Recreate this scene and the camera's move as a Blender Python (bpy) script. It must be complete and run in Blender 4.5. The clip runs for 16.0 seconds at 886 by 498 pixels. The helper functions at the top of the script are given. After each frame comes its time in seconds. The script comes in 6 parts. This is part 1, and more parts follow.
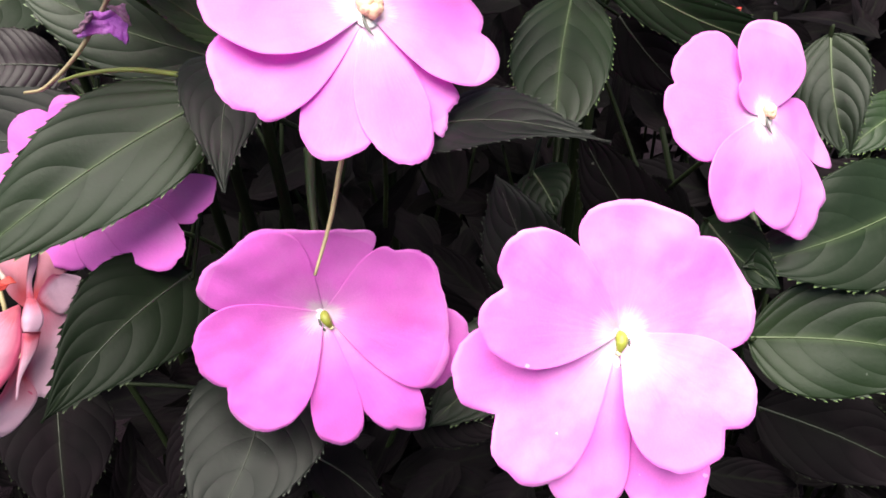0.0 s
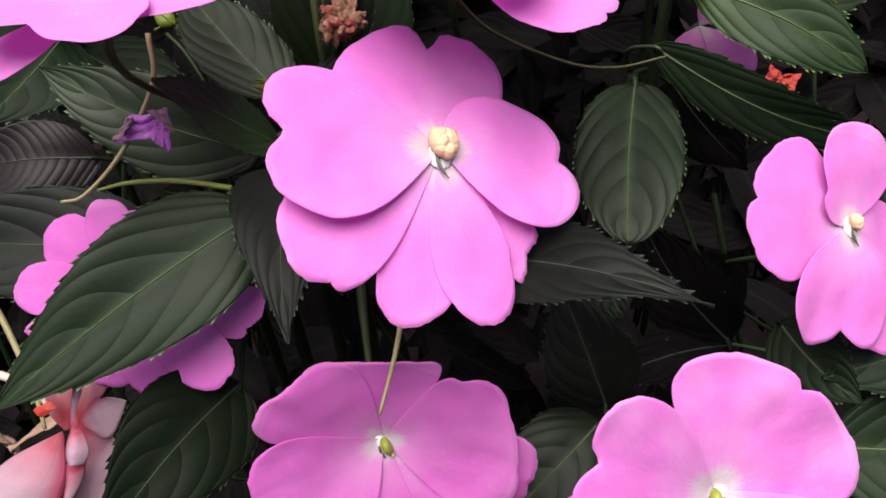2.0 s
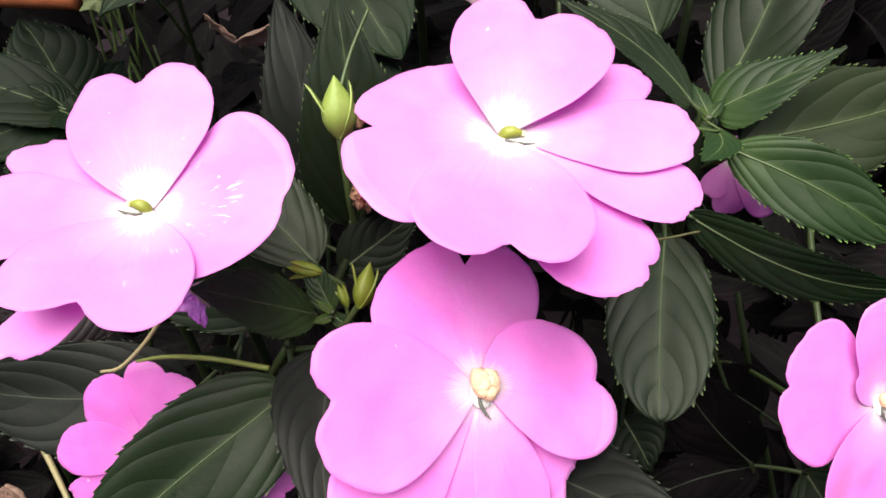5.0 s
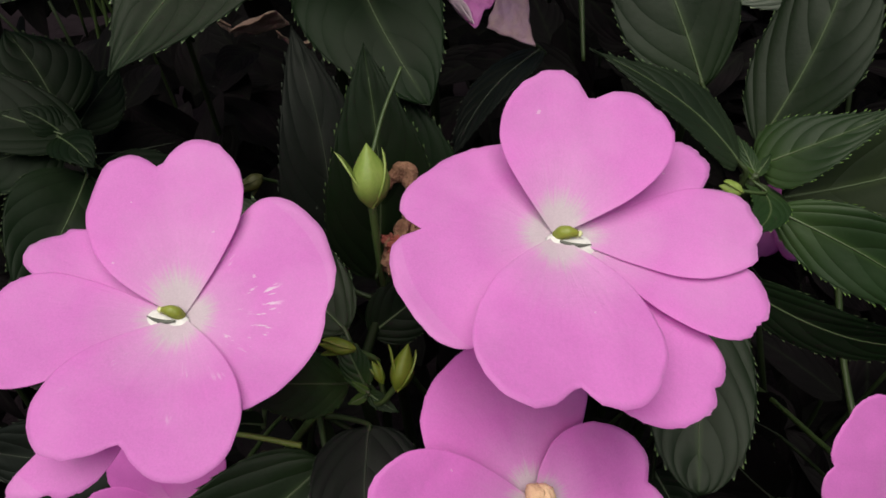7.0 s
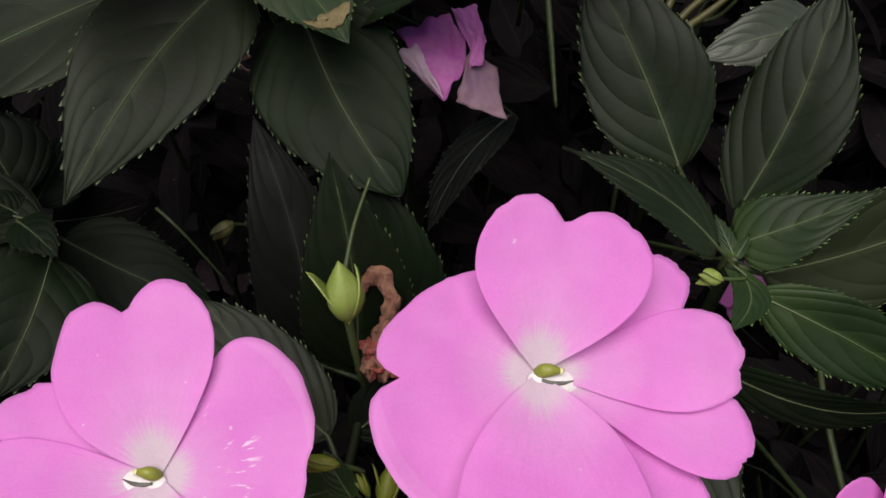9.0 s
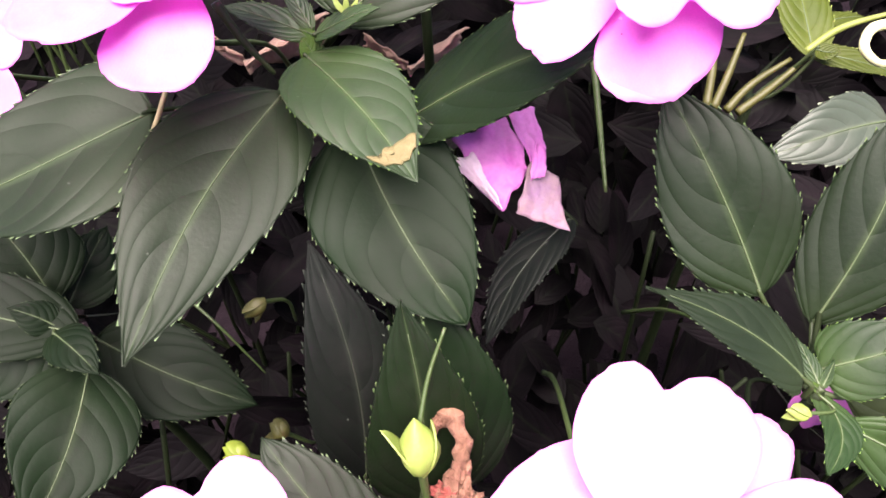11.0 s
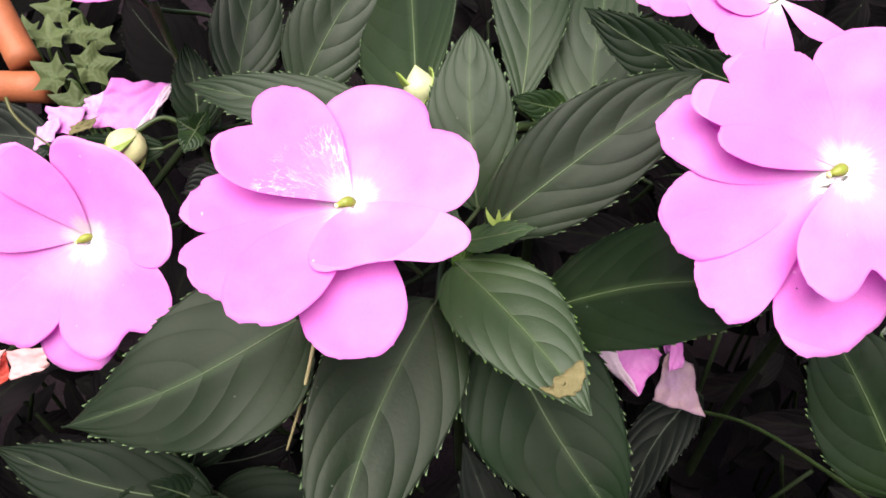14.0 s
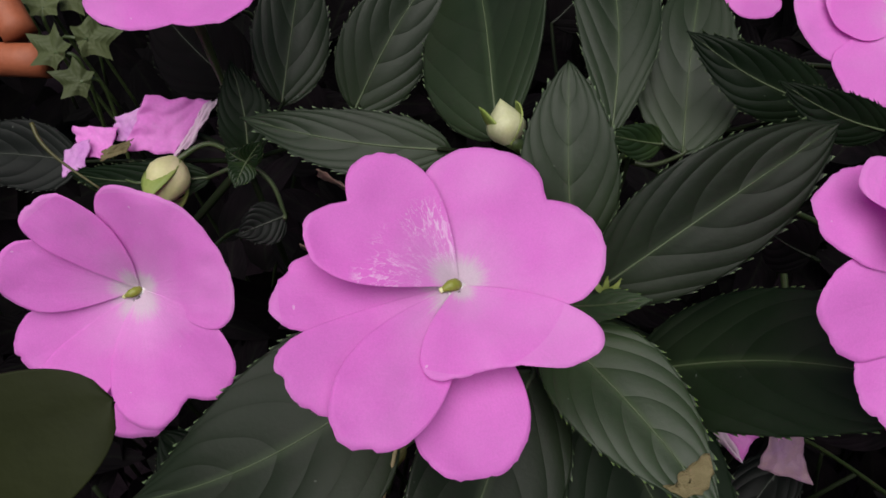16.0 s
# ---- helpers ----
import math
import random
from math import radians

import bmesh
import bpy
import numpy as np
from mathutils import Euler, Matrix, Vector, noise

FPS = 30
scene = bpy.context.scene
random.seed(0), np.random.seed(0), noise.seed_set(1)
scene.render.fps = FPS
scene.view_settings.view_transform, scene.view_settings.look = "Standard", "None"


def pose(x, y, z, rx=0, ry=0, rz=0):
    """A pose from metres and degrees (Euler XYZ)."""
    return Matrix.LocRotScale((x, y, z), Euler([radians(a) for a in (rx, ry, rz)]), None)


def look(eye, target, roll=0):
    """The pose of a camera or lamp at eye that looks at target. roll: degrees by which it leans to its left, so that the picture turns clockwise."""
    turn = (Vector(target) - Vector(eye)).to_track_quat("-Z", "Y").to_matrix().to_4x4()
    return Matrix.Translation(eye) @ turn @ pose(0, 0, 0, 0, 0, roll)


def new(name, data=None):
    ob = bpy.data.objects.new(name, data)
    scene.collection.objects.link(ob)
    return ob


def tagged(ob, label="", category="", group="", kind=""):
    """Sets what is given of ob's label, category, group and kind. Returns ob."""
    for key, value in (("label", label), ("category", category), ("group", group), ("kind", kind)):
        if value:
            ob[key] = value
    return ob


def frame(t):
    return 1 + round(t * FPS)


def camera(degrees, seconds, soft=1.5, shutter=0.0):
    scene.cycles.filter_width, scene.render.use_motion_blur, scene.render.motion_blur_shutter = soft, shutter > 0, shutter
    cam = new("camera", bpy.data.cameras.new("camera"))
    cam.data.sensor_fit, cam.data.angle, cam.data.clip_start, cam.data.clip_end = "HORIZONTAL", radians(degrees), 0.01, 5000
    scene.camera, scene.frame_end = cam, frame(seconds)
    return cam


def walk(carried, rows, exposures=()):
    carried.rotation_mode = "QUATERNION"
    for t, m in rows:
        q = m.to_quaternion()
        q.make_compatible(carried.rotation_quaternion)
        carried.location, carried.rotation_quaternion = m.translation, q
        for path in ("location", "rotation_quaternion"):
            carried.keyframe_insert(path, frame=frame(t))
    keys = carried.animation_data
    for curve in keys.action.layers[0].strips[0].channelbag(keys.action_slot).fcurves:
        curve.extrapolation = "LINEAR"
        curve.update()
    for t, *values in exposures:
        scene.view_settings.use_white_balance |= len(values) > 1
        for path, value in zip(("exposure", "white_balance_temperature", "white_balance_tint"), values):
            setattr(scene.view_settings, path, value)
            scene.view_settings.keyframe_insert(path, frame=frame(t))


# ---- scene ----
cam = camera(61.5, 16.0, soft=1.7)
METRES, EYE, TILT, LEAN, TURN = 0.26, 0.40, -25.0, 0.0, 0.0
ROWS = [
    (0.0, 0.0, 0.0, 0.0, -0.0, 0.0, 0.0),
    (0.5, -0.0274, 0.0048, 0.0072, 0.33, -0.22, -0.09),
    (1.0, -0.0452, 0.0094, 0.0311, 0.72, -0.37, -0.16),
    (1.5, -0.0478, 0.0239, 0.0683, 0.55, -0.76, 0.19),
    (2.0, -0.0448, 0.0334, 0.1001, 0.26, -1.13, 0.53),
    (2.5, -0.0495, 0.0391, 0.1269, 0.11, -1.55, 0.56),
    (3.0, -0.0551, 0.04, 0.1526, 0.09, -1.98, 0.55),
    (3.5, -0.0565, 0.0354, 0.1783, 0.3, -2.68, 0.56),
    (4.0, -0.0572, 0.0291, 0.2072, 0.67, -3.37, 0.87),
    (4.5, -0.0598, 0.0298, 0.2371, 0.75, -3.79, 0.92),
    (5.0, -0.0634, 0.0358, 0.2693, 0.7, -4.85, 1.02),
    (7.5, -0.1078, 0.0806, 0.3934, -1.33, -11.18, 1.3),
    (8.0, -0.104, 0.0862, 0.4181, -1.79, -11.99, 1.87),
    (8.5, -0.0956, 0.0962, 0.4466, -2.52, -13.23, 2.74),
    (11.0, -0.1406, 0.1606, 0.5674, -3.57, -14.03, 4.5),
    (11.5, -0.1581, 0.1813, 0.5977, -3.74, -14.03, 4.48),
    (12.0, -0.1732, 0.1959, 0.6268, -3.7, -14.05, 4.62),
    (12.5, -0.1895, 0.1952, 0.6518, -3.93, -13.68, 4.72),
    (13.0, -0.2021, 0.1863, 0.6828, -4.6, -13.5, 5.07),
    (13.5, -0.2288, 0.1783, 0.7109, -4.46, -13.4, 5.23),
    (14.0, -0.2484, 0.1839, 0.7339, -4.39, -13.8, 5.37),
    (14.5, -0.269, 0.1956, 0.7593, -4.36, -14.43, 5.34),
    (15.0, -0.2827, 0.2145, 0.7781, -4.89, -15.6, 5.39),
    (15.5, -0.2958, 0.2434, 0.7975, -5.25, -16.96, 5.36),
    (16.0, -0.3145, 0.2723, 0.813, -5.4, -18.37, 5.22),
]
# stops, white point and tint along the way
EXPOSURES = [
    (0, 1.75, 7000, 9), (0.5, 2.08, 7100, 5), (1, 1.85, 7000, 9), (1.5, 1.75, 7000, 9), (2, 0.95, 7000, 3), (2.5, 0.07, 6900, 11), (3, 0.15, 6900, 11), (3.5, 0.08, 6900, 11),
    (4, 0.05, 7000, 11), (4.5, 0.95, 7200, 6), (5, 1.28, 7200, 2), (6.2, 0.5, 7200, 0), (7.5, -0.22, 7200, -4), (8, -0.22, 7100, -2), (8.5, -0.25, 7000, 8),
    (9, 0, 7000, 11), (10.5, 2.28, 7000, 19), (11, 2.32, 7000, 19), (11.5, 2.12, 7000, 19), (12.5, 1.83, 7000, 18), (13.5, 1.45, 7000, 14), (14, 1.33, 7000, 4),
    (14.5, 0.55, 7000, 0), (15, -0.28, 6700, 11), (16, -0.2, 6600, 11)]
walk(cam, [(t, pose(0, 0, EYE, TILT, LEAN, TURN) @ pose(METRES * x, METRES * y, METRES * z, 90 + pitch, roll, yaw)) for t, x, y, z, yaw, pitch, roll in ROWS], EXPOSURES)
SKY, SUN, SUN_FROM = 0.05, 5.0, (-0.14, -0.45, 1.0)
# world: an overcast sky over the bed, brightest overhead
world = bpy.data.worlds.new("sky")
scene.world = world
world.use_nodes = True
sky = world.node_tree.nodes.new("ShaderNodeTexSky")
sky.sky_type, sky.sun_disc = "NISHITA", False
sky.sun_elevation, sky.sun_rotation = radians(65), radians(197)
world.node_tree.nodes["Background"].inputs[1].default_value = SKY
world.node_tree.links.new(sky.outputs[0], world.node_tree.nodes["Background"].inputs[0])
sun = new("sun", bpy.data.lights.new("sun", "SUN"))
sun.data.energy, sun.data.angle, sun.data.color = SUN, radians(64), (1.0, 0.98, 0.95)
sun.matrix_world = look((SUN_FROM[0], SUN_FROM[1], SUN_FROM[2]), (0, 0, 0))


# ---- materials ----
class Nodes:
    """A short way to write a node tree."""

    def __init__(self, name):
        self.mat = bpy.data.materials.new(name)
        self.mat.use_nodes = True
        self.tree = self.mat.node_tree
        self.bsdf = self.tree.nodes["Principled BSDF"]
        self.out = self.tree.nodes["Material Output"]

    def put(self, socket, value):
        if isinstance(value, bpy.types.NodeSocket):
            self.tree.links.new(value, socket)
        else:
            socket.default_value = value

    def node(self, kind, values=(), **props):
        n = self.tree.nodes.new("ShaderNode" + kind)
        for key, value in props.items():
            if key == "operation":
                n.operation = value
            elif key == "data_type":
                n.data_type = value
            elif key == "blend_type":
                n.blend_type = value
        for key, value in dict(values).items():
            self.put(n.inputs[key], value)
        return n

    def math(self, op, a, b=0.0, c=0.0):
        n = self.node("Math", {0: a, 1: b, 2: c}, operation=op)
        return n.outputs[0]

    def noise(self, vector, scale, detail=3.0, rough=0.55):
        n = self.node("TexNoise", {"Scale": scale, "Detail": detail, "Roughness": rough})
        self.tree.links.new(vector, n.inputs["Vector"])
        return n.outputs["Fac"]

    def ramp(self, fac, stops):
        n = self.node("ValToRGB", {0: fac})
        els = n.color_ramp.elements
        while len(els) < len(stops):
            els.new(0.5)
        for e, (p, c) in zip(els, stops):
            e.position, e.color = p, (*c, 1) if len(c) == 3 else c
        return n.outputs[0]

    def mix(self, fac, a, b, mode="MIX"):
        n = self.tree.nodes.new("ShaderNodeMix")
        n.data_type, n.blend_type = "RGBA", mode
        self.put(n.inputs[0], fac)
        for i, v in ((6, a), (7, b)):
            self.put(n.inputs[i], (*v, 1) if isinstance(v, tuple) and len(v) == 3 else v)
        return n.outputs[2]

    def coords(self):
        return self.tree.nodes.new("ShaderNodeTexCoord")

    def bump(self, height, distance, strength=1.0):
        n = self.node("Bump", {"Height": height, "Distance": distance, "Strength": strength})
        self.put(self.bsdf.inputs["Normal"], n.outputs[0])
        return n

    def translucent(self, colour, amount):
        t = self.node("BsdfTranslucent", {"Color": colour})
        m = self.node("MixShader", {0: amount, 1: self.bsdf.outputs[0], 2: t.outputs[0]})
        self.put(self.out.inputs[0], m.outputs[0])


def leaf_material(name, deep, light, rib, rough, veins=5.4, blotch=(0.02, 0.012, 0.016), blotch_amount=0.18, gloss=0.19, foot=0.15):
    """A leaf with sunken side veins, from the blade's own length (u) and breadth (v)."""
    m = Nodes(name)
    tc = m.coords()
    sep = m.node("SeparateXYZ", {0: tc.outputs["UV"]})
    u, v = sep.outputs[0], sep.outputs[1]
    w = m.math("ABSOLUTE", m.math("MULTIPLY_ADD", v, 2.0, -1.0))
    info = m.node("ObjectInfo").outputs["Random"]
    wob = m.noise(tc.outputs["Object"], 28.0, 1.5)
    arch = m.math("ADD", m.math("MULTIPLY", w, 1.15), m.math("MULTIPLY", m.math("POWER", w, 2.4), 1.5))
    ph = m.math("SUBTRACT", m.math("MULTIPLY", u, veins), arch)
    ph = m.math("ADD", ph, m.math("MULTIPLY", wob, 1.5))
    s = m.math("ABSOLUTE", m.math("SINE", m.math("MULTIPLY", ph, math.pi)))
    pillow = m.math("POWER", s, 0.7)
    side = m.math("SUBTRACT", 1.0, m.math("SMOOTH_MIN", 1.0, m.math("MULTIPLY", s, 5.0), 0.3))
    fade = m.math("MULTIPLY", m.math("SUBTRACT", 1.0, m.math("MULTIPLY", w, 0.7)), side)
    big = m.noise(tc.outputs["Object"], 45.0, 4.0)
    fine = m.noise(tc.outputs["Object"], 900.0, 4.0, 0.6)
    col = m.mix(m.math("MULTIPLY_ADD", big, 1.5, -0.3), deep, light)
    col = m.mix(m.math("MULTIPLY", m.ramp(big, [(0.5, (0, 0, 0)), (0.72, (1, 1, 1))]), blotch_amount), col, blotch)
    col = m.mix(m.math("MULTIPLY", fade, 0.06), col, m.mix(0.75, deep, (0.0, 0.0, 0.0)))
    near_rib = m.math("SUBTRACT", 1.0, m.math("SMOOTH_MIN", 1.0, m.math("MULTIPLY", w, 9.0), 0.2))
    col = m.mix(m.math("MULTIPLY", near_rib, 0.12), col, rib)
    foot_green = m.math("MULTIPLY", m.math("SUBTRACT", 1.0, m.math("SMOOTH_MIN", 1.0, m.math("MULTIPLY", u, 2.6), 0.2)), foot)
    col = m.mix(foot_green, col, m.mix(0.22, light, rib))
    edge = m.math("GREATER_THAN", w, 1.06)
    col = m.mix(edge, col, m.mix(0.35, rib, (0.0, 0.0, 0.0)))
    col = m.mix(0.35, col, m.mix(fine, (0.55, 0.55, 0.55), (1.4, 1.4, 1.4)), "MULTIPLY")
    tone = m.math("MULTIPLY_ADD", info, 0.5, 0.75)
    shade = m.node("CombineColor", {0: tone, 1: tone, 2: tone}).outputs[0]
    col = m.mix(1.0, col, shade, "MULTIPLY")
    specks = m.math("GREATER_THAN", m.noise(tc.outputs["Object"], 620.0, 1.0), 0.82)
    col = m.mix(m.math("MULTIPLY", specks, 0.3), col, (0.2, 0.22, 0.19))
    m.put(m.bsdf.inputs["Base Color"], col)
    m.put(m.bsdf.inputs["Roughness"], m.math("ADD", m.math("MULTIPLY_ADD", fine, 0.2, rough - 0.12), m.math("MULTIPLY", big, 0.2)))
    m.put(m.bsdf.inputs["Specular IOR Level"], gloss)
    h = m.math("ADD", m.math("MULTIPLY", pillow, 1.0), m.math("MULTIPLY", fine, 0.35))
    h = m.math("ADD", h, m.math("MULTIPLY", big, 0.8))
    m.bump(h, 0.0005, 0.38)
    m.translucent(col, 0.12)
    return m.mat


def petal_material(name, outer, inner, throat, white_to, scar=0.0, streaks=0.0, through_light=0.5, margin=None, worn=0.22):
    """A petal, white at its claw, with faint ribs that run outwards."""
    m = Nodes(name)
    tc = m.coords()
    sep = m.node("SeparateXYZ", {0: tc.outputs["UV"]})
    u, v = sep.outputs[0], sep.outputs[1]
    info = m.node("ObjectInfo").outputs["Random"]
    stretch = m.node("CombineXYZ", {0: m.math("MULTIPLY", u, 2.2), 1: m.math("MULTIPLY", v, 26.0), 2: m.math("MULTIPLY", info, 40.0)}).outputs[0]
    ribs = m.noise(stretch, 1.6, 3.0)
    cloud = m.noise(tc.outputs["Object"], 70.0, 3.0)
    fine = m.noise(tc.outputs["Object"], 3200.0, 3.0, 0.7)
    aside = m.math("ABSOLUTE", m.math("MULTIPLY_ADD", v, 2.0, -1.0))
    reach = m.math("ADD", u, m.math("MULTIPLY_ADD", ribs, 0.16, -0.08))
    reach = m.math("ADD", reach, m.math("MULTIPLY", m.math("POWER", aside, 2.0), 0.07))
    col = m.ramp(reach, [(0.0, throat), (white_to * 0.8, throat), (white_to * 1.3, inner), (min(0.95, white_to + 0.34), outer)])
    col = m.mix(m.math("MULTIPLY", ribs, 0.08), col, inner)
    col = m.mix(0.5, col, m.mix(cloud, (0.82, 0.76, 0.8), (1.1, 1.12, 1.08)), "MULTIPLY")
    col = m.mix(0.3, col, m.mix(fine, (0.6, 0.55, 0.6), (1.4, 1.45, 1.4)), "MULTIPLY")
    pale = m.ramp(m.noise(tc.outputs["Object"], 55.0, 4.0), [(0.45, (0, 0, 0)), (0.75, (1, 1, 1))])
    col = m.mix(m.math("MULTIPLY", pale, worn), col, (0.9, 0.62, 0.87))
    dust = m.math("GREATER_THAN", m.noise(tc.outputs["Object"], 520.0, 1.0), 0.80)
    col = m.mix(m.math("MULTIPLY", dust, 0.5), col, (0.88, 0.72, 0.86))
    side = m.math("ABSOLUTE", m.math("MULTIPLY_ADD", v, 2.0, -1.0))
    rim = m.math("GREATER_THAN", m.math("MAXIMUM", u, side), 0.988)
    col = m.mix(m.math("MULTIPLY", rim, 0.12), col, (0.88, 0.6, 0.85))
    if margin:
        away = m.math("ADD", m.math("SUBTRACT", 1.0, v), m.math("MULTIPLY_ADD", cloud, 0.12, -0.06))
        col = m.mix(m.ramp(away, [(0.74, (0, 0, 0)), (0.93, (0.9, 0.9, 0.9))]), col, margin)
    if scar:
        flat = m.node("CombineXYZ", {0: m.math("MULTIPLY", u, 9.0), 1: m.math("MULTIPLY", v, 22.0), 2: 0.0}).outputs[0]
        warp = m.node("TexNoise", {"Scale": 1.1, "Detail": 3.0})
        m.tree.links.new(flat, warp.inputs["Vector"])
        spot = m.node("VectorMath", {0: flat, 1: m.node("VectorMath", {0: warp.outputs["Color"], 1: (2.6, 2.6, 0.0)}, operation="MULTIPLY").outputs[0]}, operation="ADD")
        vor = m.node("TexVoronoi", {"Scale": 1.0})
        vor.feature = "DISTANCE_TO_EDGE"
        m.tree.links.new(spot.outputs[0], vor.inputs["Vector"])
        line = m.math("SUBTRACT", 1.0, m.math("SMOOTH_MIN", 1.0, m.math("MULTIPLY", vor.outputs["Distance"], 19.0), 0.3))
        where = m.ramp(m.noise(tc.outputs["Object"], 75.0, 2.0), [(0.36, (0, 0, 0)), (0.44, (1, 1, 1))])
        band = m.ramp(m.math("ADD", u, m.math("MULTIPLY", v, 0.22)), [(0.24, (0, 0, 0)), (0.32, (1, 1, 1)), (0.66, (1, 1, 1)), (0.74, (0, 0, 0))])
        amount = m.math("MULTIPLY", m.math("MULTIPLY", line, where), m.math("MULTIPLY", band, scar))
        col = m.mix(amount, col, (0.92, 0.8, 0.92))
    if streaks:
        line = m.node("CombineXYZ", {0: m.math("MULTIPLY", u, 7.0), 1: m.math("MULTIPLY", v, 46.0), 2: 3.0}).outputs[0]
        thin = m.ramp(m.noise(line, 1.0, 2.0), [(0.60, (0, 0, 0)), (0.66, (1, 1, 1))])
        where = m.ramp(m.noise(tc.outputs["Object"], 95.0, 2.0), [(0.50, (0, 0, 0)), (0.58, (1, 1, 1))])
        band = m.ramp(u, [(0.3, (0, 0, 0)), (0.4, (1, 1, 1)), (0.62, (1, 1, 1)), (0.7, (0, 0, 0))])
        col = m.mix(m.math("MULTIPLY", m.math("MULTIPLY", thin, where), m.math("MULTIPLY", band, streaks)), col, (0.92, 0.8, 0.92))
    m.put(m.bsdf.inputs["Base Color"], col)
    m.put(m.bsdf.inputs["Roughness"], 0.55)
    m.put(m.bsdf.inputs["Specular IOR Level"], 0.3)
    m.put(m.bsdf.inputs["Sheen Weight"], 0.15)
    quilt = m.noise(tc.outputs["Object"], 420.0, 2.0)
    m.bump(m.math("ADD", m.math("MULTIPLY", ribs, 0.5), m.math("ADD", m.math("MULTIPLY", fine, 0.35), quilt)), 0.0002, 0.7)
    m.translucent(col, through_light)
    return m.mat


def plain_material(name, a, b, scale, rough=0.6, bump=0.0004, translucent=0.0, gloss=0.4):
    m = Nodes(name)
    tc = m.coords()
    n = m.noise(tc.outputs["Object"], scale, 5.0, 0.6)
    n2 = m.noise(tc.outputs["Object"], scale * 9, 3.0)
    col = m.mix(m.math("MULTIPLY_ADD", n, 1.8, -0.4), a, b)
    col = m.mix(0.4, col, m.mix(n2, (0.6, 0.6, 0.6), (1.35, 1.35, 1.35)), "MULTIPLY")
    m.put(m.bsdf.inputs["Base Color"], col)
    m.put(m.bsdf.inputs["Roughness"], rough)
    m.put(m.bsdf.inputs["Specular IOR Level"], gloss)
    m.bump(m.math("ADD", n, m.math("MULTIPLY", n2, 0.4)), bump)
    if translucent:
        m.translucent(col, translucent)
    return m.mat


PINK = petal_material("petal_pink", (0.80, 0.228, 0.72), (0.81, 0.33, 0.75), (0.75, 0.62, 0.72), 0.19)
PINK_SCARRED = petal_material("petal_pink_scarred", (0.80, 0.228, 0.72), (0.81, 0.33, 0.75), (0.75, 0.62, 0.72), 0.19, 0.8)
PINK_SCUFFED = petal_material("petal_pink_scuffed", (0.80, 0.262, 0.735), (0.82, 0.38, 0.77), (0.76, 0.64, 0.73), 0.205, streaks=0.8)
PINK_WORN = petal_material("petal_pink_worn", (0.80, 0.228, 0.72), (0.81, 0.33, 0.75), (0.75, 0.62, 0.72), 0.19, worn=0.5)
PINK_LIGHT = petal_material("petal_pink_light", (0.80, 0.262, 0.735), (0.82, 0.38, 0.77), (0.76, 0.64, 0.73), 0.205)
# pink darkened for two overshadowed flowers: the shade is in the petal colour
PINK_DEEP = petal_material("petal_pink_deep", (0.74, 0.165, 0.65), (0.78, 0.28, 0.70), (0.76, 0.60, 0.72), 0.15)
SALMON = petal_material("petal_salmon", (0.48, 0.31, 0.41), (0.50, 0.14, 0.22), (0.46, 0.03, 0.06), 0.14, margin=(0.46, 0.05, 0.14))
SALMON_ROSE = petal_material("petal_salmon_rose", (0.46, 0.17, 0.24), (0.44, 0.10, 0.14), (0.44, 0.03, 0.05), 0.25)
LEAF = leaf_material("leaf_green", (0.0036, 0.0080, 0.0026), (0.0066, 0.0140, 0.0047), (0.12, 0.18, 0.07), 0.40)
# paler leaf green with a little more gloss
LEAF_PALE = leaf_material("leaf_pale", (0.0073, 0.0130, 0.0052), (0.0132, 0.0233, 0.0093), (0.13, 0.19, 0.09), 0.42, gloss=0.26, foot=0.25)
LEAF_MID = leaf_material("leaf_mid", (0.0048, 0.0084, 0.0036), (0.0088, 0.0150, 0.0063), (0.13, 0.19, 0.09), 0.42, gloss=0.19, foot=0.25)
LEAF_FRESH = leaf_material("leaf_fresh", (0.0315, 0.0626, 0.0114), (0.0629, 0.104, 0.0229), (0.15, 0.25, 0.06), 0.40, foot=0.4)
# dark older leaves; also shade put into the colour of covered, low leaves
LEAF_OLD_SHADED = leaf_material("leaf_old_shaded", (0.0028, 0.0067, 0.0026), (0.0051, 0.0116, 0.0043), (0.09, 0.12, 0.06), 0.44, blotch=(0.016, 0.010, 0.014), blotch_amount=0.22, gloss=0.09)
# leaf green darkened for a leaf low down: its shade put into the colour
LEAF_SHADE = leaf_material("leaf_shade", (0.0024, 0.0046, 0.0020), (0.0044, 0.0082, 0.0036), (0.04, 0.055, 0.028), 0.46, gloss=0.08)
LEAF_YOUNG = leaf_material("leaf_young", (0.0074, 0.0169, 0.0054), (0.0143, 0.0297, 0.0097), (0.15, 0.25, 0.06), 0.38, foot=0.4)
LEAF_LIGHT = leaf_material("leaf_light", (0.0097, 0.0151, 0.0054), (0.0176, 0.0252, 0.0095), (0.15, 0.20, 0.08), 0.42, gloss=0.2)
LEAF_WHORL = leaf_material("leaf_whorl", (0.0145, 0.0269, 0.0106), (0.0284, 0.0480, 0.0204), (0.11, 0.20, 0.035), 0.40, gloss=0.30, foot=0.7)
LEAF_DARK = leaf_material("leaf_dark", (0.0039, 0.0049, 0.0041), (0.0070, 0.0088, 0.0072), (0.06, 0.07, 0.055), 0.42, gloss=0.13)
# pale base colour stands in for the sky reflected on one glossy leaf
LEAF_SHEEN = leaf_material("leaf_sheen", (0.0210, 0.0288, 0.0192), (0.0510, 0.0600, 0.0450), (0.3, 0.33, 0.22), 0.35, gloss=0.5)
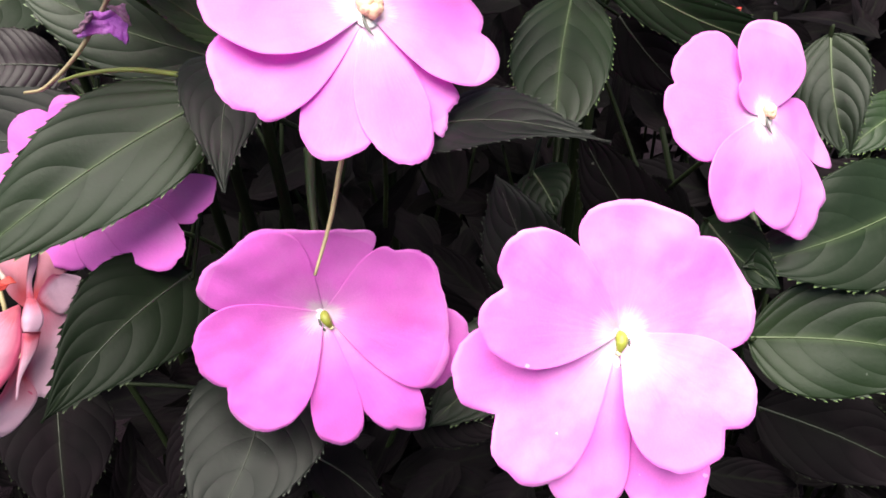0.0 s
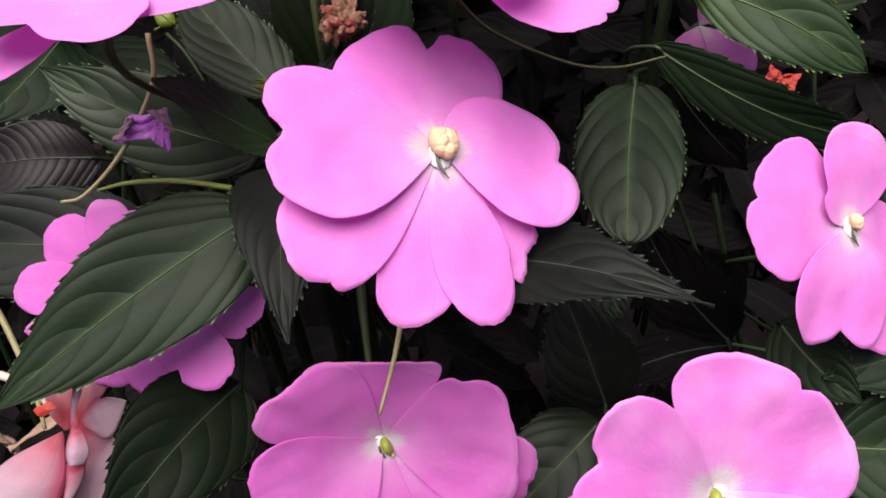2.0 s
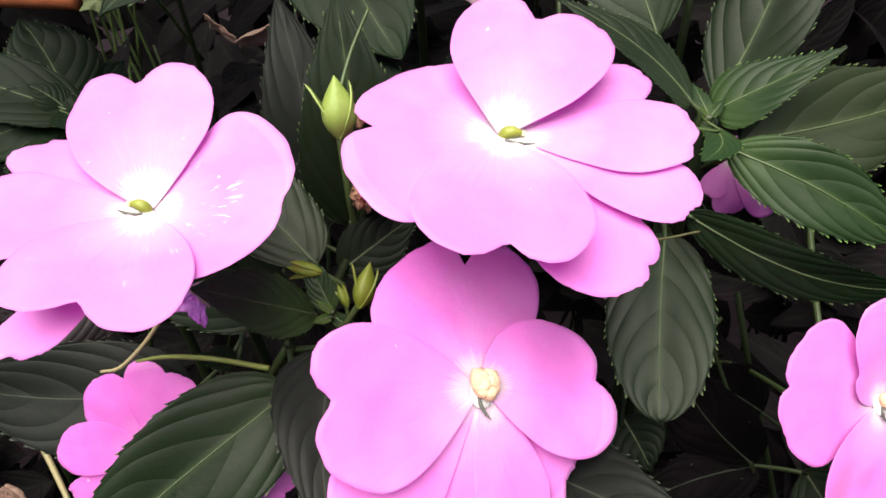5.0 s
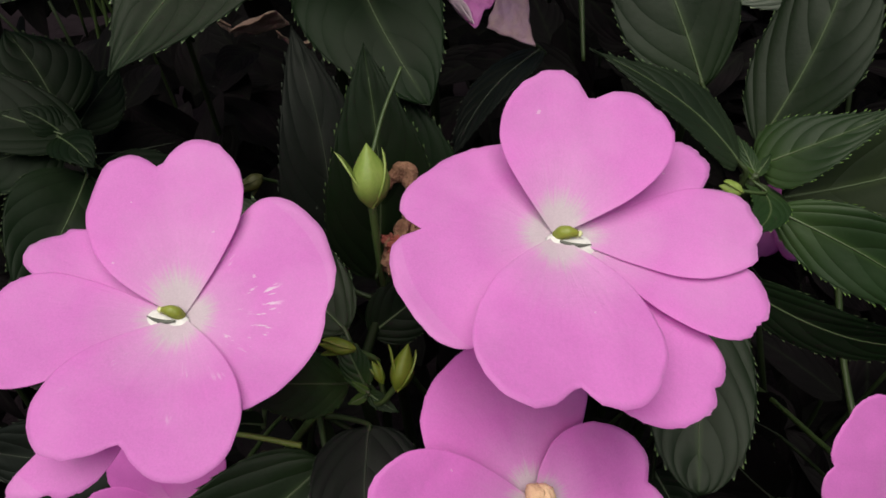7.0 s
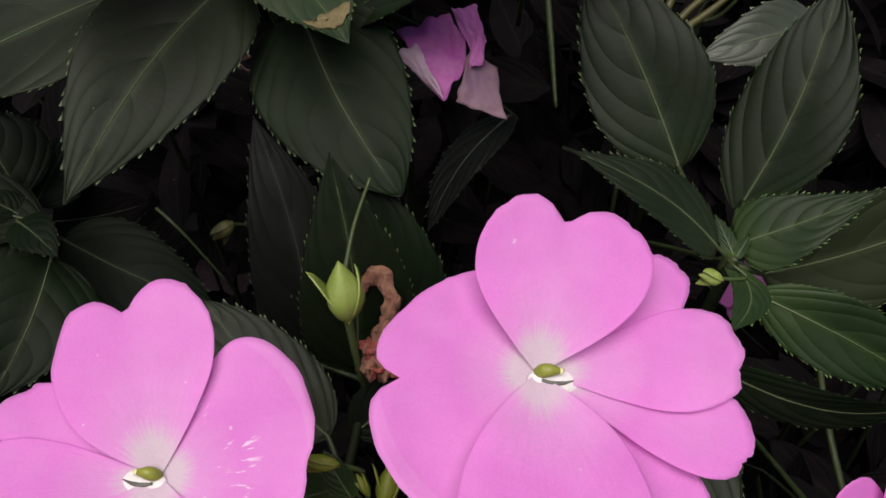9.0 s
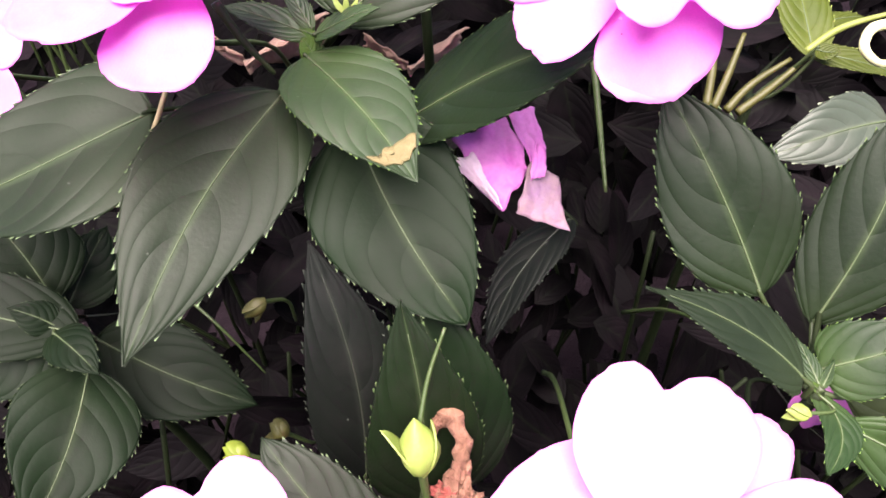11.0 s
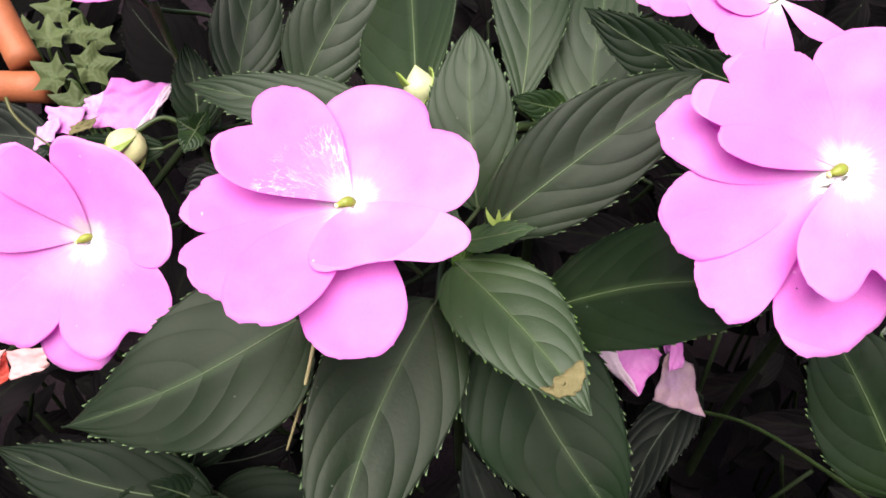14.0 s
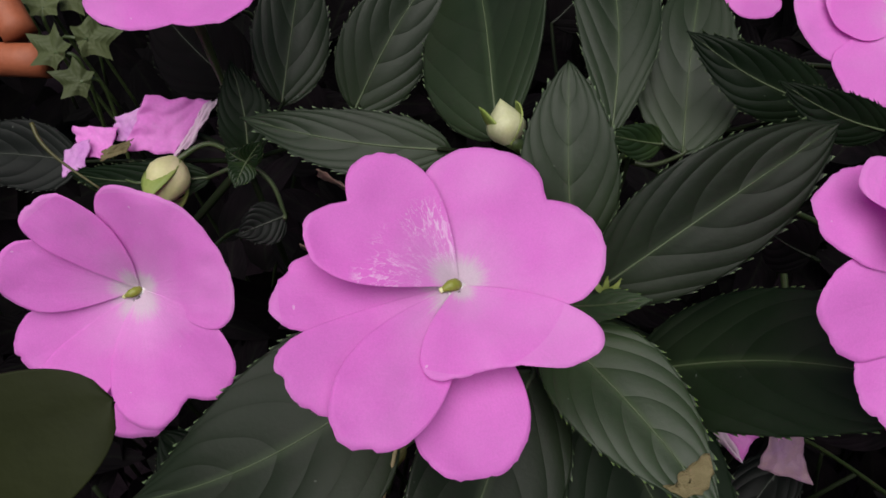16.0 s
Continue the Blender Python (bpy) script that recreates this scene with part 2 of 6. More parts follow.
LEAF_YELLOW = leaf_material("leaf_yellow", (0.0256, 0.0376, 0.0033), (0.0484, 0.0599, 0.0053), (0.3, 0.35, 0.1), 0.42)
LEAF_PURPLE = leaf_material("leaf_purple", (0.0100, 0.0070, 0.0085), (0.0175, 0.0120, 0.0150), (0.06, 0.03, 0.04), 0.4, veins=14.0)
# near-black copy of the leaf: shade of the inner bed put into the colour
LEAF_DEEP_SHADE = leaf_material("leaf_deep_shade", (0.0017, 0.0012, 0.0016), (0.0028, 0.0021, 0.0027), (0.02, 0.028, 0.015), 0.6, gloss=0.04)
LEAF_OLIVE = plain_material("leaf_olive", (0.011, 0.0135, 0.0042), (0.016, 0.019, 0.006), 60.0, 0.6, 0.0002, gloss=0.08)
RIB = plain_material("midrib", (0.0467, 0.0663, 0.0289), (0.0723, 0.0935, 0.0467), 200.0, 0.5, 0.0001)
# midrib darkened to go with the dark and the shade-coloured leaves
RIB_DARK = plain_material("midrib_dark", (0.016, 0.020, 0.013), (0.026, 0.030, 0.020), 200.0, 0.5, 0.0001)
STEM = plain_material("stem_green", (0.026, 0.045, 0.012), (0.048, 0.066, 0.022), 120.0, 0.45, 0.0002)
STEM_YELLOW = plain_material("stem_yellow", (0.0413, 0.0392, 0.0079), (0.0660, 0.0601, 0.0149), 120.0, 0.5, 0.0002)
# dark copy of the green stem: shade among the leaves put into the colour
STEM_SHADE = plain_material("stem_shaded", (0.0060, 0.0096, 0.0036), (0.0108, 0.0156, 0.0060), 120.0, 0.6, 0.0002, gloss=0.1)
STALK_BRIGHT = plain_material("stalk_bright", (0.10, 0.12, 0.02), (0.15, 0.17, 0.04), 160.0, 0.5, 0.0001)
STALK = plain_material("stalk_green", (0.0220, 0.0341, 0.0110), (0.0363, 0.0484, 0.0187), 160.0, 0.5, 0.0001)
STEM_PINK = plain_material("stem_pink", (0.50, 0.30, 0.28), (0.62, 0.44, 0.40), 150.0, 0.5, 0.0002)
STEM_TAN = plain_material("stem_tan", (0.2, 0.16, 0.08), (0.3, 0.24, 0.13), 150.0, 0.5, 0.0002)
BUD = plain_material("bud_green", (0.162, 0.231, 0.0373), (0.299, 0.346, 0.108), 160.0, 0.5, 0.0002, 0.2)
BUD_YOUNG = plain_material("bud_young", (0.10, 0.135, 0.012), (0.18, 0.21, 0.028), 160.0, 0.5, 0.0002, 0.2)
BUD_CREAM = plain_material("bud_cream", (0.42, 0.44, 0.20), (0.62, 0.60, 0.42), 150.0, 0.5, 0.0002, 0.2)
BUD_PINK = plain_material("bud_blush", (0.42, 0.48, 0.15), (0.66, 0.55, 0.38), 90.0, 0.5, 0.0002, 0.2)
CREAM = plain_material("anther_cream", (0.575, 0.334, 0.214), (0.752, 0.496, 0.351), 350.0, 0.7, 0.0004)
STIGMA = plain_material("stigma_pale", (0.5, 0.48, 0.2), (0.68, 0.66, 0.42), 400.0, 0.6, 0.0003)
OVARY = plain_material("ovary_green", (0.130, 0.154, 0.0162), (0.243, 0.251, 0.0405), 300.0, 0.4, 0.0002)
THROAT = plain_material("throat_pale", (0.541, 0.492, 0.508), (0.656, 0.607, 0.631), 200.0, 0.6, 0.0002)
SLIT = plain_material("spur_mouth", (0.05, 0.05, 0.045), (0.13, 0.125, 0.115), 300.0, 0.6, 0.0002)
WILTED = plain_material("petal_wilted", (0.74, 0.19, 0.64), (0.80, 0.30, 0.72), 130.0, 0.6, 0.0003, 0.35)
WILT_DEEP = plain_material("petal_wilted_deep", (0.62, 0.10, 0.52), (0.74, 0.28, 0.64), 120.0, 0.55, 0.0003, 0.3)
WILT_EDGE = plain_material("petal_wilted_edge", (0.66, 0.40, 0.60), (0.78, 0.66, 0.72), 150.0, 0.6, 0.0004, 0.3)
WILT_LILAC = plain_material("petal_wilted_lilac", (0.56, 0.18, 0.58), (0.70, 0.40, 0.68), 140.0, 0.6, 0.0004, 0.3)
BLUSH = plain_material("petal_blush", (0.62, 0.25, 0.29), (0.74, 0.46, 0.48), 70.0, 0.55, 0.0004, 0.3)
DRIED_RED = plain_material("petal_dried_red", (0.16, 0.025, 0.02), (0.34, 0.09, 0.07), 240.0, 0.7, 0.0015)
WILT_PALE = plain_material("petal_wilted_pale", (0.267, 0.140, 0.287), (0.311, 0.203, 0.172), 160.0, 0.6, 0.0006, 0.2)
PURPLE = plain_material("petal_dried_purple", (0.345, 0.0460, 0.483), (0.632, 0.253, 0.667), 240.0, 0.6, 0.0012, 0.1)
DRIED = plain_material("petal_dried_brown", (0.10, 0.030, 0.014), (0.48, 0.25, 0.17), 330.0, 0.7, 0.003)
SCORCH = plain_material("leaf_scorch", (0.0744, 0.0581, 0.0197), (0.149, 0.120, 0.0560), 420.0, 0.7, 0.0006)
SOIL = plain_material("soil", (0.0075, 0.0048, 0.0066), (0.016, 0.0105, 0.0140), 40.0, 0.95, 0.006, gloss=0.02)
CLAY = plain_material("terracotta", (0.22, 0.055, 0.022), (0.31, 0.09, 0.04), 35.0, 0.6, 0.0006)
LITTER = plain_material("leaf_litter", (0.16, 0.08, 0.06), (0.34, 0.22, 0.18), 60.0, 0.8, 0.002)
SALMON_RED = plain_material("petal_red", (0.5, 0.03, 0.03), (0.62, 0.08, 0.06), 120.0, 0.5, 0.0006, 0.2)
IVY = leaf_material("ivy_leaf", (0.045, 0.058, 0.022), (0.085, 0.10, 0.042), (0.14, 0.16, 0.09), 0.5, veins=5.0)


# ---- mesh helpers ----
def mesh_part(name, verts, faces, material, parent=None, label="", uvs=None):
    data = bpy.data.meshes.new(name)
    data.from_pydata([tuple(v) for v in verts], [], faces)
    if uvs is not None:
        layer = data.uv_layers.new(name="UVMap")
        idx = np.empty(len(data.loops), dtype=np.int32)
        data.loops.foreach_get("vertex_index", idx)
        layer.data.foreach_set("uv", np.asarray(uvs, dtype=np.float32)[idx].ravel())
    data.polygons.foreach_set("use_smooth", [isinstance(q, tuple) for q in faces])
    data.materials.append(material)
    data.update()
    ob = new(name, data)
    ob.parent = parent
    if label:
        ob["label"] = label
    return ob


def thing(name, place, label, category, group=""):
    ob = new(name)
    ob.location = place
    ob.empty_display_size = 0.01
    return tagged(ob, label, category, group)


def shell(grid, thick, normals):
    """Front, back and rim of a sheet given as an array of rows of points; the rim stays crisp."""
    nu, nv = grid.shape[:2]
    n = nu * nv
    verts = np.concatenate([grid.reshape(-1, 3), (grid - normals * thick).reshape(-1, 3)])
    faces = []
    for i in range(nu - 1):
        for j in range(nv - 1):
            a = i * nv + j
            faces.append((a, a + 1, a + nv + 1, a + nv))
            faces.append((n + a, n + a + nv, n + a + nv + 1, n + a + 1))
    rim = [j for j in range(nv)] + [i * nv + nv - 1 for i in range(1, nu)]
    rim += [(nu - 1) * nv + j for j in range(nv - 2, -1, -1)] + [i * nv for i in range(nu - 2, 0, -1)]
    for a, b in zip(rim, rim[1:] + rim[:1]):
        faces.append([b, a, n + a, n + b])
    return verts, faces


def grid_normals(grid):
    du = np.gradient(grid, axis=0)
    dv = np.gradient(grid, axis=1)
    nrm = np.cross(dv, du)
    return nrm / (np.linalg.norm(nrm, axis=2, keepdims=True) + 1e-12)


def unit(v):
    v = np.asarray(v, dtype=float)
    return v / np.linalg.norm(v)


def smooth_line(points, steps=8):
    """A Catmull-Rom line through a few points."""
    p = [np.asarray(q, dtype=float) for q in points]
    p = [2 * p[0] - p[1]] + p + [2 * p[-1] - p[-2]]
    out = []
    for i in range(1, len(p) - 2):
        for k in range(steps):
            t = k / steps
            a, b, c, d = p[i - 1], p[i], p[i + 1], p[i + 2]
            out.append(0.5 * (2 * b + (c - a) * t + (2 * a - 5 * b + 4 * c - d) * t * t + (3 * b - a - 3 * c + d) * t ** 3))
    out.append(p[-2])
    return np.array(out)


def tube(points, radii, sides=7, steps=6):
    """Verts and faces of a round stalk through the points, radii from first to last."""
    line = smooth_line(points, steps)
    n = len(line)
    rad = np.interp(np.linspace(0, 1, n), np.linspace(0, 1, len(radii)), radii)
    tang = np.gradient(line, axis=0)
    verts, faces = [], []
    ref = np.array([0.31, 0.87, 0.22])
    for i in range(n):
        t = unit(tang[i])
        if abs(np.dot(t, unit(ref))) > 0.95:
            ref = np.array([0.9, -0.1, 0.4])
        a = unit(np.cross(t, ref))
        b = np.cross(t, a)
        for k in range(sides):
            w = 2 * math.pi * k / sides
            verts.append(line[i] + rad[i] * (math.cos(w) * a + math.sin(w) * b))
    for i in range(n - 1):
        for k in range(sides):
            k2 = (k + 1) % sides
            faces.append((i * sides + k, i * sides + k2, (i + 1) * sides + k2, (i + 1) * sides + k))
    faces.append(tuple(range(sides))[::-1])
    faces.append(tuple((n - 1) * sides + k for k in range(sides)))
    return verts, faces


def blob(centre, axes, rings=9, sides=12, bumps=0.0, seed=0.0, point=0.0):
    """A closed rounded body; axes are its three half-axes, the last one its length."""
    ax = [np.asarray(a, dtype=float) for a in axes]
    verts, faces = [], []
    for i in range(rings + 1):
        th = math.pi * i / rings
        for k in range(sides):
            ph = 2 * math.pi * k / sides
            r = 1 + bumps * noise.noise((math.cos(ph) * math.sin(th) * 3 + seed, math.sin(ph) * math.sin(th) * 3, math.cos(th) * 3))
            taper = 1 - point * max(0.0, -math.cos(th))
            verts.append(np.asarray(centre) + r * (math.sin(th) * taper * (math.cos(ph) * ax[0] + math.sin(ph) * ax[1]) - math.cos(th) * ax[2]))
    for i in range(rings):
        for k in range(sides):
            k2 = (k + 1) % sides
            faces.append((i * sides + k, i * sides + k2, (i + 1) * sides + k2, (i + 1) * sides + k))
    return verts, faces


# ---- kinds of things ----
NODE_AT = {}


def shoot(node, label, foot=None, thick=0.0019):
    """A leafy shoot: its stem runs from the soil up to the node where the leaves sit."""
    node = np.asarray(node, dtype=float)
    foot = np.asarray(foot if foot is not None else (node[0] * 1.05, node[1] + 0.08, 0.0), dtype=float)
    ob = thing("leafy_shoot", foot, label, "plant shoot", "shoots of the bed")
    mid = node * 0.55 + foot * 0.45 + np.array([0.004, 0.02, 0.0])
    v, f = tube([foot - foot - (0, 0, 0.01), mid - foot, node - foot], [thick * 1.5, thick * 1.2, thick * 0.7])
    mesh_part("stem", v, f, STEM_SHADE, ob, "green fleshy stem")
    NODE_AT[ob.name] = node
    return ob


def leaf(plant, base, tip, width, normal, bend=0.06, fold=0.2, material=None, wave=0.02, teeth=19, scorched=False, form=(0.6, 1.05), swing=None):
    """A pointed, toothed leaf from base to tip; bend bows it towards its face, fold lifts its halves."""
    material = material or LEAF
    foot = np.asarray(plant.location)
    base, tip = np.asarray(base, dtype=float), np.asarray(tip, dtype=float)
    length = np.linalg.norm(tip - base)
    a = unit(tip - base)
    n = unit(np.asarray(normal) - a * np.dot(a, normal))
    s = np.cross(a, n)
    nu, nv = 37, 13
    u = np.linspace(0, 1, nu)
    v = np.sin(np.linspace(-math.pi / 2, math.pi / 2, nv))
    top = form[0] / (form[0] + form[1])
    peak = top ** form[0] * (1 - top) ** form[1]
    seed = base[0] * 91 + base[2] * 57 + tip[1] * 33
    rise = lambda q: bend * length * (4 * q * (1 - q) * 0.8 - 0.25 * q * q) + wave * length * 0.5 * math.sin(5 * q + seed)
    sway = swing if swing is not None else 0.05 * math.sin(seed * 7)

    def half(q):
        q = min(max(q, 0.0), 1.0)
        return 0.5 * width * (q ** form[0]) * ((1 - q) ** form[1]) / peak + 0.0004 * (1 - q)

    def at(q, w):
        h = half(q)
        up = rise(q) + fold * abs(w) * h - fold * 0.55 * w * w * h + wave * width * math.sin(9 * q + 2.5 * w + seed) * abs(w)
        return base - foot + a * (length * q) + s * (w * h + sway * length * math.sin(math.pi * q)) + n * up

    grid = np.array([[at(q, w) for w in v] for q in u])
    verts, faces = shell(grid, 0.0003, grid_normals(grid))
    uv = [(q, (w + 1) / 2) for q in u for w in v] * 2
    verts = [tuple(p) for p in verts]
    for k in range(teeth):
        q = 0.10 + 0.84 * (k + 0.25 * math.sin(seed * 13 + k * 2.3)) / teeth
        for side in (-1, 1):
            p0, p1 = at(q - 0.55 / teeth, side * 0.995), at(q + 0.10 / teeth, side * 0.995)
            out = unit(s * side + a * 0.9 + n * 0.25)
            i = len(verts)
            size = min(1.0, length / 0.03) * (0.00072 + 0.0003 * math.sin(k * 5 + seed))
            verts += [tuple(p0), tuple(p1), tuple(p1 + out * size)]
            uv += [(q, 0.5 + 0.5 * side), (q, 0.5 + 0.5 * side), (q, 0.5 + 0.56 * side)]
            faces.append((i, i + 1, i + 2) if side > 0 else (i, i + 2, i + 1))
    blade = mesh_part("leaf", verts, faces, material, plant, "", uv)
    node = NODE_AT[plant.name] - foot
    rib = [at(q, 0.0) + n * 0.00012 for q in (0.0, 0.12, 0.3, 0.5, 0.7, 0.88)]
    if teeth:
        vv, ff = tube(rib, [0.00034, 0.00022, 0.00016, 0.00012, 0.00008, 0.00005], 6, 5)
        mesh_part("midrib", vv, ff, RIB_DARK if material in (LEAF_DEEP_SHADE, LEAF_DARK, LEAF_SHADE, LEAF_PURPLE) else RIB, blade, "pale midrib")
    gap = np.linalg.norm(node - rib[0])
    back = (node + rib[0]) / 2 - (n * 0.5 + a * 0.2) * min(0.02, gap * 0.5)
    if gap < 0.012:
        back = (node + rib[0]) / 2
    vv, ff = tube([node - n * 0.003, back, rib[0], rib[1] * 0.3 + rib[0] * 0.7], [0.00075, 0.0006, 0.00048, 0.0003], 6, 6)
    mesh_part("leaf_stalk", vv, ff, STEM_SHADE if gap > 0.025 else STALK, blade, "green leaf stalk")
    if scorched:
        g2 = np.array([[at(q + 0.03 * noise.noise((w * 2.5, 0.5 * i, 4.0)), w + 0.05 * noise.noise((q * 40, w, 2.0))) + n * 0.0003 for w in np.linspace(-0.93, 0.93, 20)] for i, q in enumerate(np.linspace(0.79, 0.88, 8))])
        vv, ff = shell(g2, 0.0002, grid_normals(g2))
        mesh_part("scorch_mark", vv, ff, SCORCH, blade, "dry tan scorched patch")
    return blade


def petal_mesh(n, upv, right, wave_at, angle, half, length, full, blunt, skew, bow, notch, notch_at, notch_width, layer, lift):
    """Rows of points of one petal: a fan from the flower's heart with a rounded, notched rim that follows the flower's common swell."""
    nu, nv = 21, 65
    us = np.linspace(0, 1, nu) ** 0.85
    ts = np.sin(np.linspace(-math.pi / 2, math.pi / 2, nv))
    pts = np.zeros((nu, nv, 3))
    uv = []
    seed = angle * 0.37 + length * 900
    rim = np.zeros(nv)
    for j, t in enumerate(ts):
        r = (1 - abs(t) ** full) ** blunt * (1 + skew * t + bow * t * t) - notch * math.exp(-(abs(t - notch_at) / notch_width) ** 1.4)
        ragged = 0.013 * noise.noise((t * 5.0, seed, 0.5)) + 0.010 * noise.noise((t * 17.0, seed, 2.5)) + 0.006 * noise.noise((t * 45.0, seed, 4.5))
        rim[j] = length * max(r + ragged * (1 - t ** 6), 0.02)
    for i, u in enumerate(us):
        for j, t in enumerate(ts):
            w = radians(angle + half * t)
            rho = rim[j] * u
            x, y = rho * math.sin(w), rho * math.cos(w)
            q = rho / length
            steep = lift + 0.004 * layer
            z = steep * (1.3 * rho - 0.3 * rho * q) + layer * (0.00010 + 0.00015 * min(1.0, q / 0.35))
            z += wave_at(x, y) * q + length * q * (0.010 * noise.noise((x * 90, y * 90, seed)) - 0.008 * u ** 4)
            pts[i, j] = right * x + upv * y + n * z
            uv.append((q, (t + 1) / 2))
    return pts, uv * 2


def flower(label, centre, normal, up, petals, middle="ovary", material=None, stalk=None, group="open flowers", scarred=(), scuffed=(), lie=-110):
    """An open flower. petals: angle from up, clockwise as it faces us, half its spread, length, then its outline, notch, layer and lift."""
    material = material or PINK
    c = np.asarray(centre, dtype=float)
    n = unit(normal)
    upv = unit(np.asarray(up) - n * np.dot(n, up))
    right = np.cross(upv, n)
    ob = thing("impatiens_flower", c, label, "flower", group)
    size = max(p[2] for p in petals)
    wave_at = lambda x, y: 0.0022 * noise.noise((x * 62 + c[0] * 40, y * 62 + c[2] * 23, 1.5)) + 0.0006 * noise.noise((x * 190, y * 190, c[1] * 30))
    for k, petal in enumerate(petals):
        pts, uv = petal_mesh(n, upv, right, wave_at, *petal)
        v, f = shell(pts, 0.00005, -grid_normals(pts))
        mesh_part("petal", v, [q[::-1] for q in f], PINK_SCARRED if k in scarred else PINK_SCUFFED if k in scuffed else material, ob, "", uv)
    r = size * 0.049
    top = 0.00010 * max(p[10] for p in petals) + 0.0003
    d = upv * math.cos(radians(lie)) + right * math.sin(radians(lie))
    below = np.cross(n, d)
    if np.dot(below, upv) > 0:
        below = -below
    if middle != "folded":
        long, wide, out = (2.5, 1.35, 1.5) if middle == "ovary" else (1.7, 1.45, 0.4)
        v, f = blob(d * r * out + below * r * 0.5 * long / wide * 0.75 + n * (top - 0.0002), (d * r * long, below * r * wide, n * r * 0.45), 8, 18)
        mesh_part("throat", v, f, THROAT, ob, "pale mouth of the spur")
        slit = [d * r * q + below * r * (0.75 + 0.35 * math.sin(q)) + n * (top + r * (0.42 - 0.05 * q)) for q in (0.3, 1.2, 2.2, 3.3)]
        v, f = tube(slit, [r * 0.12, r * 0.22, r * 0.2, r * 0.05], 6, 4)
        mesh_part("slit", v, f, SLIT, ob, "dark slit beside the ovary")
    if middle in ("cap", "cream"):
        fat = 1.0 if middle == "cap" else 0.72
        for k, (across, along, big) in enumerate(((-0.35, 0.35, 1.0), (0.55, 0.15, 0.92), (0.1, -0.75, 0.8), (-0.6, -0.45, 0.7), (0.65, -0.6, 0.68))):
            v, f = blob(n * (r * 1.0 * fat + top) + (right * across + upv * (along + 0.35)) * r * 0.95 * fat, (right * r * 1.15 * fat * big, upv * r * 1.45 * fat * big, n * r * 1.2 * fat * big), 10, 14, 0.3, c[0] * 50 + k)
            mesh_part("anther", v, f, CREAM, ob, "cream pollen sac")
    elif middle == "ovary":
        v, f = tube([d * r * 0.1 + n * (top - r * 0.2), d * r * 0.5 + n * (top + r * 0.5), d * r * 1.1 + n * (top + r * 0.75), d * r * 1.9 + n * (top + r * 0.7)], [r * 0.55, r * 0.68, r * 0.6, r * 0.3], 10, 4)
        ovary = mesh_part("ovary", v, f, OVARY, ob, "olive green ovary")
        v, f = blob(d * r * 2.0 + n * (top + r * 0.7), (below * r * 0.34, n * r * 0.3, d * r * 0.3), 6, 8, 0.4)
        mesh_part("stigma", v, f, STIGMA, ovary, "pale frayed tip")
    if stalk is not None:
        e = np.asarray(stalk, dtype=float) - c
        low = np.array((0.25 * e[0], 0.11, -0.085))
        v, f = tube([-n * 0.001, -n * 0.014 - upv * 0.004, low * 0.5 + np.array((0.0, 0.015, -0.004)), low], [0.0010, 0.0007, 0.0007, 0.0009], 6, 6)
        mesh_part("flower_stalk", v, f, STEM, ob, "thin green flower stalk")
    return ob


def folded_flower(label, centre, pieces, stalk):
    """A half-folded flower: each limp petal hangs between two bent edges that start at the heart."""
    c = np.asarray(centre, dtype=float)
    ob = thing("impatiens_flower", c, label, "flower", "open flowers")
    nu, nv = 19, 15
    for k, (name, edge, other, bulge, material) in enumerate(pieces):
        sides = []
        for line in (edge, other):
            fine = np.array(smooth_line([np.asarray(q) - c for q in line], 8))
            at = np.linspace(0, 1, len(fine))
            sides.append(np.array([np.interp(np.linspace(0, 1, nu), at, fine[:, i]) for i in range(3)]).T)
        pts = np.zeros((nu, nv, 3))
        uv = []
        for i in range(nu):
            across = sides[1][i] - sides[0][i]
            n = unit(np.cross(across, sides[0][min(i + 1, nu - 1)] - sides[0][max(i - 1, 0)]) + 1e-9)
            n = n if np.dot(n, (0.1, -0.85, 0.5)) > 0 else -n
            for j in range(nv):
                v = j / (nv - 1)
                ripple = 0.05 * noise.noise((i * 0.35, v * 2.5, k * 3.7))
                round_tip = 1 - 0.12 * (2 * v - 1) ** 2 * (i / (nu - 1)) ** 3
                pts[i, j] = sides[0][i] * round_tip + sides[0][max(i - 2, 0)] * (1 - round_tip) + across * v + n * np.linalg.norm(across) * (bulge * math.sin(math.pi * v) + ripple)
                uv.append((i / (nu - 1), v))
        v, f = shell(pts, 0.0001, grid_normals(pts))
        mesh_part(name, v, f, material, ob, "", uv * 2)
    e = np.asarray(stalk, dtype=float) - c
    v, f = tube([np.array((0.0, 0.012, -0.002)), e * 0.4 + np.array((0.0, 0.025, -0.012)), e], [0.0008, 0.0007, 0.0009], 6, 6)
    mesh_part("flower_stalk", v, f, STEM, ob, "thin green flower stalk")
    return ob


